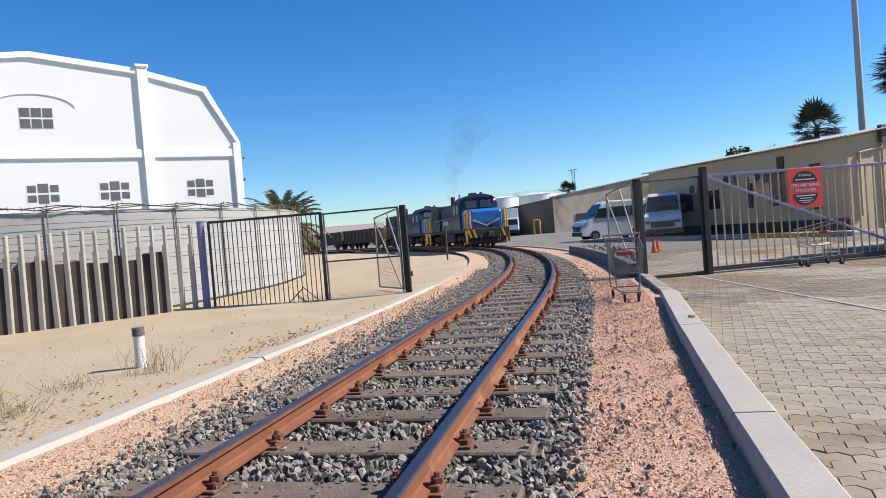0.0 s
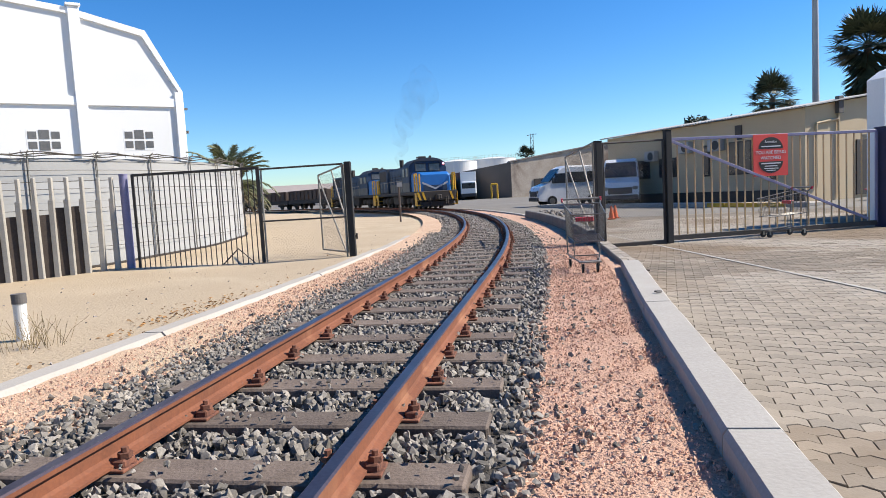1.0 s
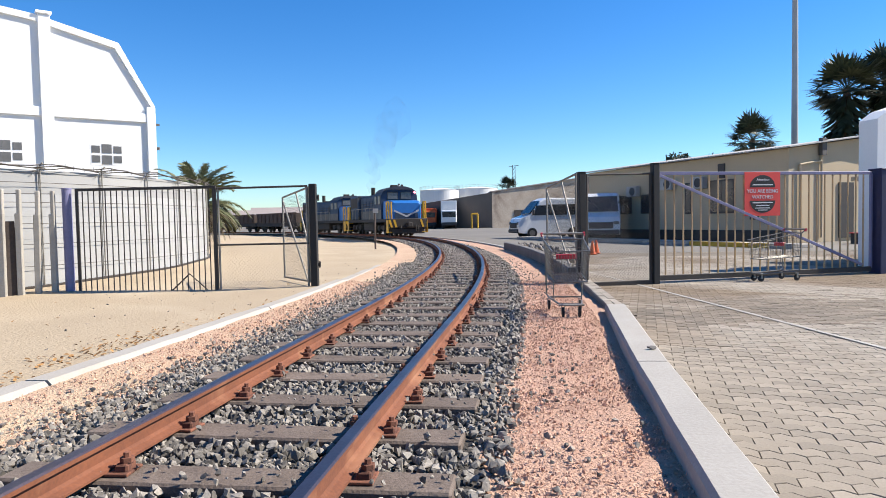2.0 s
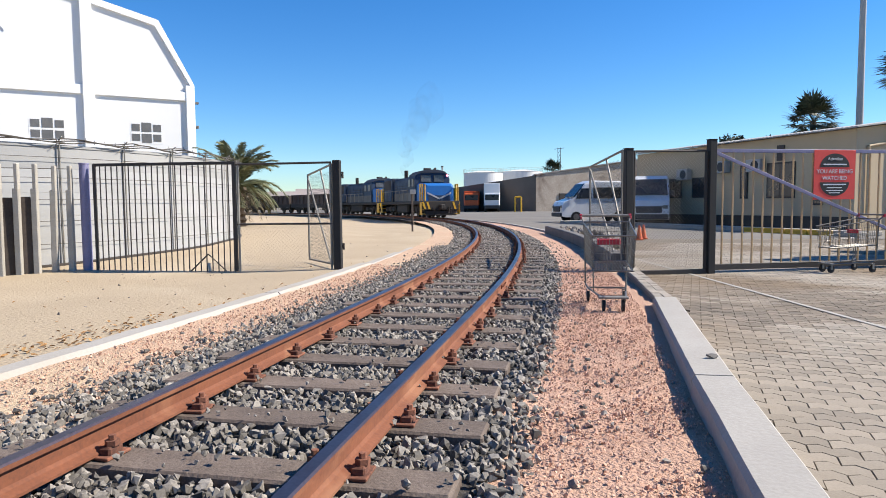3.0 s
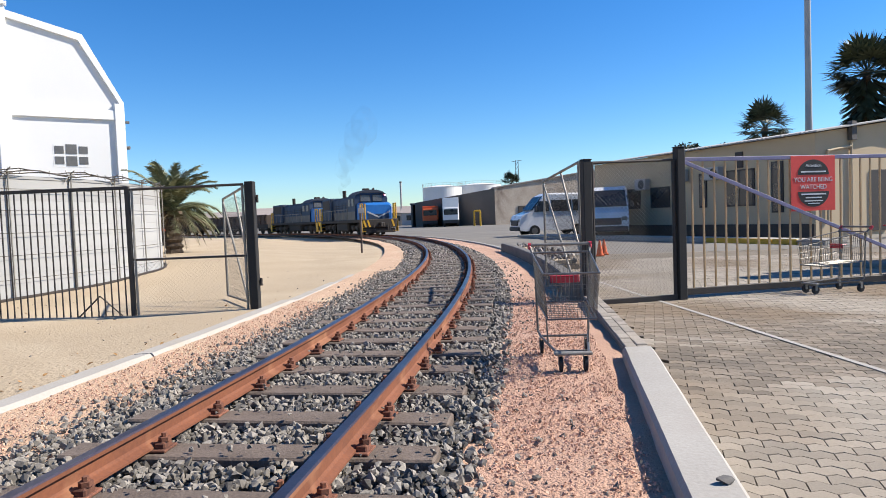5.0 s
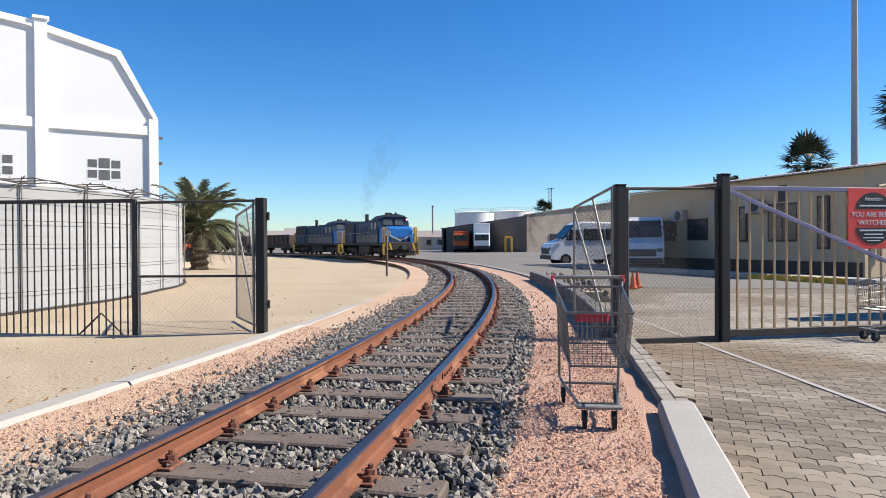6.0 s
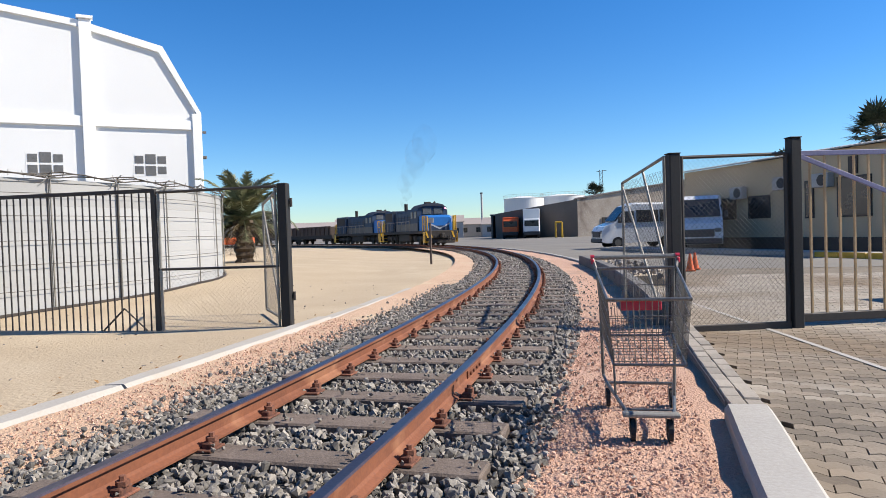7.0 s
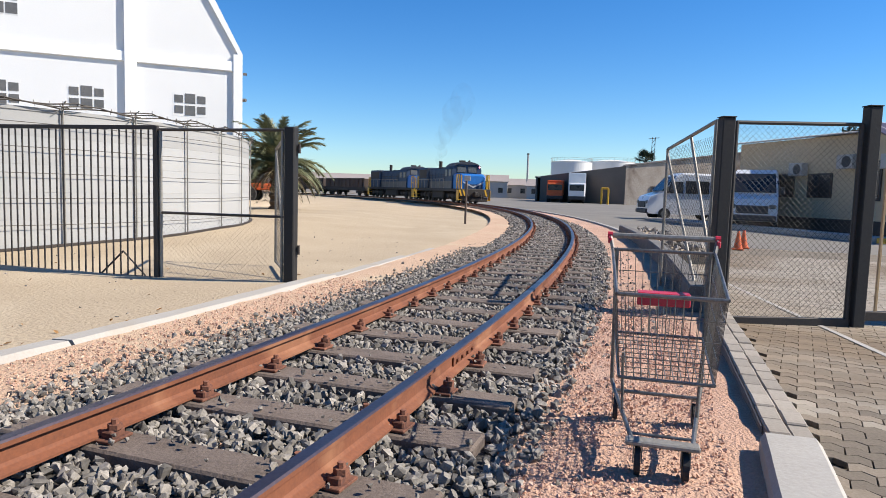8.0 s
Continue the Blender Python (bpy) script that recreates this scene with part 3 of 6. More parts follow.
def build_pavers():
    L, W, A = 0.225, 0.1125, 0.017
    g = 0.0055
    prof = [(-0.5, -A), (-0.25, A), (0.0, -A), (0.25, A), (0.5, -A)]
    outline = [(x * (L - g), -W / 2 + g / 2 + o) for x, o in prof] + [(x * (L - g), W / 2 - g / 2 + o) for x, o in prof[::-1]]
    n = len(outline)
    ins = [(x * 0.99, y * 0.972) for x, y in outline]
    tv = np.array([(x, y, -0.03) for x, y in outline] + [(x, y, -0.004) for x, y in outline] + [(x, y, 0.0) for x, y in ins])
    tf = [(i, (i + 1) % n, n + (i + 1) % n, n + i) for i in range(n)] + [(n + i, n + (i + 1) % n, 2 * n + (i + 1) % n, 2 * n + i) for i in range(n)]
    tf += [(2 * n, 2 * n + 1, 2 * n + 8, 2 * n + 9), (2 * n + 1, 2 * n + 2, 2 * n + 7, 2 * n + 8), (2 * n + 2, 2 * n + 3, 2 * n + 6, 2 * n + 7), (2 * n + 3, 2 * n + 4, 2 * n + 5, 2 * n + 6)]
    rnd = random.Random(21)
    rot = Matrix.Rotation(radians(-9), 4, 'Z')
    near, rest, dark = [], [], []
    for j in range(-190, 210):
        for i in range(-110, 130):
            p = rot @ Vector((i * L + (j % 2) * L / 2, j * W, 0)) + Vector((4.5, 11.0, 0))
            lim = 0.78 if p.y < 10.75 else 1.10 - 0.045 * (p.y - 10.75)
            if p.x < lim - (0 if p.y < 14.5 else (p.y - 14.5) * 0.1) or p.x > 9.5 + max(0, p.y - 12) * 0.2 or p.y < -3.5 or p.y > 24:
                continue
            z = -0.148 + 0.035 * math.exp(-max(0.0, p.x - 0.9) / 0.55) * (1 if p.y < 14 else 0.4) + 0.006 * noise.noise((p.x * 0.8, p.y * 0.8, 0)) + rnd.uniform(-0.002, 0.002)
            fall = math.atan(0.035 / 0.55 * math.exp(-max(0.0, p.x - 0.9) / 0.55) * (1 if p.y < 14 else 0.4)) if p.x > 0.9 else 0.0
            m = Matrix.LocRotScale((p.x, p.y, z), Euler((rnd.uniform(-0.01, 0.01), fall + rnd.uniform(-0.01, 0.01), radians(-9) + rnd.uniform(-0.012, 0.012))), None)
            edge = stain_depth(p.x, p.y) + rnd.uniform(-0.22, 0.22)
            if edge > 0.5:
                dark.append((m, 0))
            elif 4.6 < p.y < 9.6 and p.x < 2.6 and len(near) < 300:
                near.append(m)
            else:
                rest.append((m, 0))
    root = thing("block_paving", Matrix(), "interlocking zigzag concrete block paving, dusty and stained", "paving", "", "structure")
    d = bpy.data.meshes.new("paver")
    d.from_pydata(tv.tolist(), [], tf)
    d.materials.append(PAVER)
    for m in near:
        share("paver", d, root, m)
    ob = new("paver_field", scatter("paver_field", [(tv, tf)], rest, PAVER))
    ob.parent = root
    tagged(ob, "", "", "", "stuff")
    ob = new("stained_pavers", scatter("stained_pavers", [(tv, tf)], dark, PAVERSTAIN))
    ob.parent = root
    tagged(ob, "pavers dark with old oil and dirt", "", "", "stuff")


# ---- fences and gates ----
def chainlink(bm, w, z0, z1, pitch=0.06, r=0.0022, sag=0.0):
    """Diamond netting in the x-z plane from x = 0 to w."""
    h = z1 - z0
    k = -h
    while k < w:
        for sgn in (1, -1):
            x0, x1 = max(0.0, k), min(w, k + h)
            if x1 - x0 > 0.02:
                za, zb = z0 + (x0 - k), z0 + (x1 - k)
                if sgn < 0:
                    za, zb = z1 - (x0 - k), z1 - (x1 - k)
                tube(bm, (x0, 0.003 * sgn, za), (x1, 0.003 * sgn, zb), r, 3)
        k += pitch


def frame_at(a, b, z=0.0):
    """Local x runs from a to b on the plan."""
    d = Vector(b) - Vector(a)
    return pose(a[0], a[1], z, 0, 0, math.degrees(math.atan2(d.y, d.x))), d.length


LP, LG, BP = (-4.36, 14.65), (-6.2, 14.32), (-9.12, 14.02)
RP, RP2 = (0.745, 14.53), (2.13, 15.09)


def build_left_fence():
    # black gate post
    root = thing("gate_post", pose(LP[0], LP[1], -0.2, 0, 0, 8), "thick black painted gate post beside the track", "post", "black gate posts")
    bm = bmesh.new()
    bx(bm, (0, 0, 1.04), (0.14, 0.14, 2.08), bev=0.012)
    part("shaft", bm, BLACKPOST, root)
    for z in (0.45, 1.75):
        bm = bmesh.new()
        tube(bm, (0.1, 0.02, z), (0.1, 0.02, z + 0.12), 0.02, 8)
        bx(bm, (0.08, 0.02, z + 0.06), (0.06, 0.03, 0.05))
        part("hinge", bm, GATEBAR, root)
    # netting panel
    m, w = frame_at(LG, LP, -0.2)
    root = thing("netting_panel", m, "chain-link fence panel with a rusty pipe frame and torn bottom", "fence panel", "netting panels")
    w -= 0.1
    bm = bmesh.new()
    tube(bm, (0, 0, 2.02), (w, 0, 2.04), 0.02)
    part("top_rail", bm, GATEBAR, root)
    bm = bmesh.new()
    tube(bm, (0, 0, 0.93), (w, 0, 0.93), 0.018)
    part("mid_rail", bm, GATEBAR, root)
    bm = bmesh.new()
    tube(bm, (0.0, 0, 0.03), (w, 0, 0.06), 0.02)
    part("bottom_rail", bm, GATEBAR, root)
    for x in (0.05, w - 0.02):
        bm = bmesh.new()
        tube(bm, (x, 0, 0), (x, 0, 2.03), 0.02)
        part("upright", bm, GALV, root)
    bm = bmesh.new()
    chainlink(bm, w, 0.05, 0.93, 0.07, 0.0011)
    tagged(part("netting", bm, WIRE, root), kind="stuff")
    # barred gate
    m, w = frame_at(BP, LG, -0.2)
    root = thing("barred_gate", m, "closed dark steel gate with many upright bars", "gate")
    x0, x1 = 0.2, w - 0.02
    for nm, z, r in (("top_rail", 2.05, 0.055), ("bottom_rail", 0.04, 0.045)):
        bm = bmesh.new()
        bx(bm, ((x0 + x1) / 2, 0, z), (x1 - x0, 0.04, r), bev=0.004)
        part(nm, bm, GATEBAR, root)
    for x in (x0, x1):
        bm = bmesh.new()
        bx(bm, (x, 0, 1.03), (0.07 if x == x1 else 0.05, 0.05, 2.08), bev=0.005)
        part("stile", bm, GATEBAR, root)
    bm = bmesh.new()
    bx(bm, (0, 0, 1.03), (0.018, 0.018, 1.98), bev=0.002)
    bar = mesh("bar", bm, GATEBAR)
    k = 24
    for i in range(1, k):
        share("bar", bar, root, pose(x0 + (x1 - x0) * i / k, 0, 0))
    bm = bmesh.new()
    tube(bm, (x1 - 0.9, 0.03, 0.06), (x1 - 0.55, 0.03, 0.38), 0.014, 6)
    tube(bm, (x1 - 0.55, 0.03, 0.38), (x1 - 0.2, 0.03, 0.06), 0.012, 6)
    part("brace", bm, GATEBAR, root)
    # lavender round post
    root = thing("round_post", pose(BP[0], BP[1], -0.25), "round lavender-painted steel post with frayed top", "post")
    bm = bmesh.new()
    tube(bm, (0, 0, 0), (0, 0, 2.12), 0.085, 20)
    part("pipe", bm, LAVENDER, root, smooth=False)
    bm = bmesh.new()
    tube(bm, (0, 0, 2.12), (0, 0, 2.14), 0.092, 20)
    part("cap", bm, LAVENDER, root)
    # precast pale fence
    root = thing("pale_fence", Matrix(), "precast concrete pale fence with stepped upright slats", "fence")
    bm = bmesh.new()
    bx(bm, (0, 0, 0.8), (0.105, 0.10, 1.7), bev=0.012)
    bx(bm, (0.018, 0.0, 1.85), (0.068, 0.098, 0.5), bev=0.012)
    pale = mesh("pale", bm, PALE)
    # added panel, coloured dark to stand in for a pale's shaded side
    bm = bmesh.new()
    bx(bm, (0, 0, 0.72), (0.235, 0.03, 1.44), bev=0.006)
    board = mesh("board", bm, PALE_SHADE)
    a, b = Vector((-9.32, 13.86)), Vector((-14.6, 8.9))
    n = 27
    rnd = random.Random(4)
    for i in range(n):
        p = a.lerp(b, i / (n - 1))
        share("pale", pale, root, pose(p.x, p.y, -0.25 + rnd.uniform(-0.02, 0.02), rnd.uniform(-1, 1), rnd.uniform(-1, 1), 22 + rnd.uniform(-4, 4)))
        if i > 1:
            q = p + Vector((-0.122, -0.068))
            share("board", board, root, pose(q.x, q.y, -0.25, rnd.uniform(-1, 1), rnd.uniform(-2, 2), 43 + rnd.uniform(-4, 4)) @ Matrix.Diagonal((1, 1, rnd.uniform(0.94, 1.06), 1)))
    bm = bmesh.new()
    tube(bm, (a.x - 0.04, a.y + 0.04, 1.78), (b.x - 0.04, b.y + 0.04, 1.78), 0.007, 6)
    part("tie_wire", bm, WIRE, root)


def pipe_leaf(a, b, h, z, label, flip=False):
    """An open gate leaf: a bent pipe frame with two slanting braces and netting."""
    m, w = frame_at(a, b, z)
    root = thing("gate_leaf", m, label, "gate", "open pipe gate leaves")
    for nm, p, q, r in (("hinge_stile", (0, 0, 0.05), (0, 0, h), 0.021), ("end_stile", (w, 0, 0.02), (w, 0, h * 0.93), 0.021),
                        ("top_rail", (0, 0, h), (w, 0, h * 0.93), 0.021), ("bottom_rail", (0, 0, 0.05), (w, 0, 0.03), 0.02),
                        ("brace", (w, 0, h * 0.9), (0.15, 0, 0.06), 0.018), ("brace", (w * 0.45, 0, h * 0.96), (0.0, 0, h * 0.35), 0.018)):
        bm = bmesh.new()
        tube(bm, p, q, r, 8)
        part(nm, bm, GALV, root)
    bm = bmesh.new()
    chainlink(bm, w, 0.05, h * 0.93, 0.075, 0.0014)
    tagged(part("netting", bm, WIRE, root), kind="stuff")


def text_part(body, size, loc, material, parent, align='CENTER', label="", depth=0.002):
    cu = bpy.data.curves.new("lettering", 'FONT')
    cu.body, cu.size, cu.extrude = body, size, depth
    cu.align_x, cu.align_y = align, 'CENTER'
    tmp = bpy.data.objects.new("lettering", cu)
    scene.collection.objects.link(tmp)
    bpy.context.view_layer.update()
    d = bpy.data.meshes.new_from_object(tmp.evaluated_get(bpy.context.evaluated_depsgraph_get()))
    bpy.data.objects.remove(tmp)
    d.materials.clear()
    d.materials.append(material)
    ob = new("lettering", d)
    ob.parent = parent
    ob.matrix_basis = Matrix.Translation(loc) @ pose(0, 0, 0, 90, 0, 0)
    return tagged(ob, label)


def build_right_fence():
    posts = []
    for (x, y), h in ((RP, 2.14), (RP2, 2.3)):
        root = thing("gate_post", pose(x, y, -0.2, 0, 0, 22), "thick black painted gate post standing in the paving", "post", "black gate posts")
        bm = bmesh.new()
        bx(bm, (0, 0, h / 2), (0.13, 0.13, h), bev=0.01)
        part("shaft", bm, BLACKPOST, root)
        bm = bmesh.new()
        bx(bm, (0, 0, h + 0.006), (0.14, 0.14, 0.012), bev=0.003)
        part("cap", bm, BLACKPOST, root)
    m, w = frame_at(RP, RP2, -0.2)
    root = thing("netting_panel", m, "chain-link panel in a pipe frame between two black posts", "fence panel", "netting panels")
    a, b = 0.1, w - 0.1
    for nm, p, q, r, mt in (("top_rail", (a, 0, 2.1), (b, 0, 2.12), 0.02, GATEBAR), ("upright", (a, 0, 0.05), (a, 0, 2.11), 0.026, GATEBAR), ("upright", (b, 0, 0.05), (b, 0, 2.12), 0.026, GATEBAR)):
        bm = bmesh.new()
        tube(bm, p, q, r, 8)
        part(nm, bm, mt, root)
    bm = bmesh.new()
    bx(bm, (w / 2, 0, 0.09), (w - 0.14, 0.05, 0.09), bev=0.006)
    part("bottom_rail", bm, GATEBAR, root)
    bm = bmesh.new()
    chainlink(bm, w - 0.2, 0.1, 2.1, 0.062, 0.002)
    tagged(part("netting", bm, WIRE, root, m=pose(0.1, 0, 0)), kind="stuff")
    # sliding gate: local x along the fence from the first post
    u = (Vector(RP2) - Vector(RP)).normalized()
    ang = math.degrees(math.atan2(u.y, u.x))
    base = pose(RP[0], RP[1], -0.15, 0, 0, ang)
    root = thing("sliding_gate", base @ pose(0, 0.1, 0), "wide sliding gate with cream bars and lavender rails", "gate")
    x0, x1 = 1.58, 6.55
    bm = bmesh.new()
    bx(bm, ((x0 + x1) / 2, 0, 2.08), (x1 - x0, 0.05, 0.06), bev=0.005)
    part("top_rail", bm, LAVENDER, root, "lavender painted top rail")
    bm = bmesh.new()
    bx(bm, ((x0 + x1) / 2, 0, 0.1), (x1 - x0, 0.06, 0.1), bev=0.006)
    part("bottom_rail", bm, GATEBAR, root)
    for x in (x0, x1):
        bm = bmesh.new()
        bx(bm, (x, 0, 1.09), (0.05, 0.05, 1.96), bev=0.005)
        part("stile", bm, LAVENDER, root)
    bm = bmesh.new()
    p, q = Vector((x0 + 0.02, -0.035, 2.05)), Vector((x1 - 0.25, -0.035, 0.2))
    d = q - p
    bx(bm, (0, 0, 0), (d.length, 0.03, 0.055), Matrix.Translation((p + q) / 2) @ Matrix.Rotation(-math.atan2(d.z, d.x), 4, 'Y'), 0.004)
    part("brace", bm, LAVENDER, root, "lavender painted diagonal brace")
    bm = bmesh.new()
    bx(bm, (0, 0, 1.09), (0.026, 0.026, 1.92), bev=0.003)
    bar = mesh("bar", bm, CREAMBAR)
    k = 26
    for i in range(1, k):
        share("bar", bar, root, pose(x0 + (x1 - x0) * i / k, 0, 0))
    # warning sign on the gate
    root = thing("warning_sign", base @ pose(3.89, 0.055, 1.67), "red warning sign with black half discs on the gate", "sign")
    bm = bmesh.new()
    bx(bm, (0, 0, 0), (0.82, 0.006, 0.86), bev=0.002)
    part("board", bm, SIGNRED, root)
    for sgn in (1, -1):
        bm = bmesh.new()
        arc = [(0.29 * math.cos(a), sgn * (0.13 + 0.24 * math.sin(a))) for a in np.linspace(0, math.pi, 20)]
        extrude(bm, arc, 0.003, pose(0, -0.004, 0, 90, 0, 0))
        part("half_disc", bm, SIGNBLACK, root)
    text_part("YOU ARE BEING", 0.098, (0, -0.006, 0.055), SIGNWHITE, root)
    text_part("WATCHED", 0.098, (0, -0.006, -0.06), SIGNWHITE, root)
    text_part("Attention", 0.075, (0, -0.009, 0.275), SIGNWHITE, root)
    for z, w2, t in ((0.18, 0.46, 0.022), (-0.17, 0.46, 0.022), (-0.225, 0.3, 0.018), (-0.275, 0.34, 0.016), (-0.315, 0.22, 0.014)):
        bm = bmesh.new()
        bx(bm, (0, -0.0085, z), (w2, 0.003, t))
        part("text_bar", bm, SIGNWHITE, root)
    # navy pillar
    root = thing("gate_pillar", base @ pose(6.78, 0.05, -0.02), "square navy blue steel pillar at the end of the gate", "pillar")
    bm = bmesh.new()
    bx(bm, (0, 0, 1.08), (0.36, 0.3, 2.16), bev=0.015)
    part("shaft", bm, NAVY, root)
    bm = bmesh.new()
    bx(bm, (0, 0, 2.17), (0.39, 0.33, 0.03), bev=0.008)
    part("cap", bm, NAVY, root)
    # turnstile cage
    root = thing("turnstile", base @ pose(7.0, 0.05, 0.02), "grey steel full-height turnstile cage with many rungs", "turnstile")
    for x in (0.06, 0.52, 1.12, 1.7, 2.25):
        bm = bmesh.new()
        bx(bm, (x, 0, 0.98), (0.07, 0.07, 1.96), bev=0.005)
        part("upright", bm, GALV, root)
    bm = bmesh.new()
    bx(bm, (1.15, 0, 1.94), (2.3, 0.12, 0.1), bev=0.008)
    part("header", bm, ROOF, root)
    for x, y in ((0.29, 0.3), (0.82, 0.35), (1.4, 0.3)):
        bm = bmesh.new()
        tube(bm, (x, y, 0), (x, y, 1.9), 0.03, 8)
        part("rotor_shaft", bm, GALV, root)
        for i in range(14):
            bm = bmesh.new()
            z = 0.15 + i * 0.125
            tube(bm, (x - 0.2, y - 0.1, z), (x + 0.2, y + 0.1, z), 0.014, 6)
            part("rung", bm, CHROME, root)
    root = thing("notice_board", base @ pose(8.6, -0.02, 1.56), "yellow notice board with dark lines on the cage", "sign")
    bm = bmesh.new()
    bx(bm, (0, 0, 0), (0.72, 0.02, 0.58), bev=0.003)
    part("board", bm, SIGNYEL, root)
    for i in range(4):
        bm = bmesh.new()
        bx(bm, (0, -0.012, 0.18 - i * 0.12), (0.5 - 0.08 * (i % 2), 0.004, 0.045))
        part("text_bar", bm, SIGNBLACK, root)
    # gatehouse with an arched white front
    root = thing("gatehouse", base @ pose(0, 1.5, 0), "cream gatehouse with a thick white shouldered arch front", "gatehouse")
    out = [(7.95, 0), (7.95, 3.4), (8.3, 3.62), (9.6, 4.0), (11.4, 4.0), (12.7, 3.62), (13.05, 3.4), (13.05, 0)]
    inn = [(12.75, 0), (12.75, 3.15), (11.3, 3.62), (9.7, 3.62), (8.25, 3.15), (8.25, 0)]
    bm = bmesh.new()
    extrude(bm, out + inn, 0.5, pose(0, 0.25, 0, 90, 0, 0))
    part("arch_front", bm, WHITETRIM, root, "white painted arch surround")
    bm = bmesh.new()
    extrude(bm, [(8.9, 2.1), (8.9, 3.4), (9.7, 3.72), (11.3, 3.75), (12.9, 3.2), (12.9, 2.1)], 0.3, pose(0, 0.66, 0, 90, 0, 0))
    part("body", bm, CREAM, root)
    # added ceiling and grey wall, there only to darken the view behind the turnstile
    bm = bmesh.new()
    bx(bm, (11.2, 1.3, 2.16), (3.5, 1.3, 0.12), bev=0.01)
    part("passage_ceiling", bm, CREAM, root)
    bm = bmesh.new()
    bx(bm, (11.35, 1.2, 1.05), (3.3, 0.15, 2.1), bev=0.01)
    part("passage_wall", bm, CAPGREY, root)
    bm = bmesh.new()
    bx(bm, (10.0, 0.33, 2.85), (1.95, 0.03, 0.84), bev=0.004)
    board = part("sign_board", bm, SIGNWHITE, root, "white sign board with blue lettering")
    text_part("Port of L\u00fcderitz", 0.235, (10.0, 0.31, 2.72), SIGNBLUE, board)
    bm = bmesh.new()
    bx(bm, (10.0, 0.31, 2.52), (1.25, 0.004, 0.07))
    part("text_bar", bm, SIGNBLUE, board)
    bm = bmesh.new()
    for i in range(3):
        for sgn in (-1, 1):
            tube(bm, (10.0 + sgn * 0.24, 0.31, 3.1 - i * 0.05), (10.0, 0.31, 3.15 - i * 0.07), 0.009, 5)
    bx(bm, (10.0, 0.31, 3.16), (0.4, 0.004, 0.06))
    part("emblem", bm, SIGNBLUE, board)


build_kerbs()
build_paving()
build_left_fence()
pipe_leaf((-4.5, 14.78), (-5.55, 16.1), 1.9, -0.08, "open pipe gate leaf with slanting braces, dull galvanised")
pipe_leaf((0.66, 14.72), (0.16, 16.89), 2.08, -0.15, "open pipe gate leaf with slanting braces and torn netting")
build_right_fence()


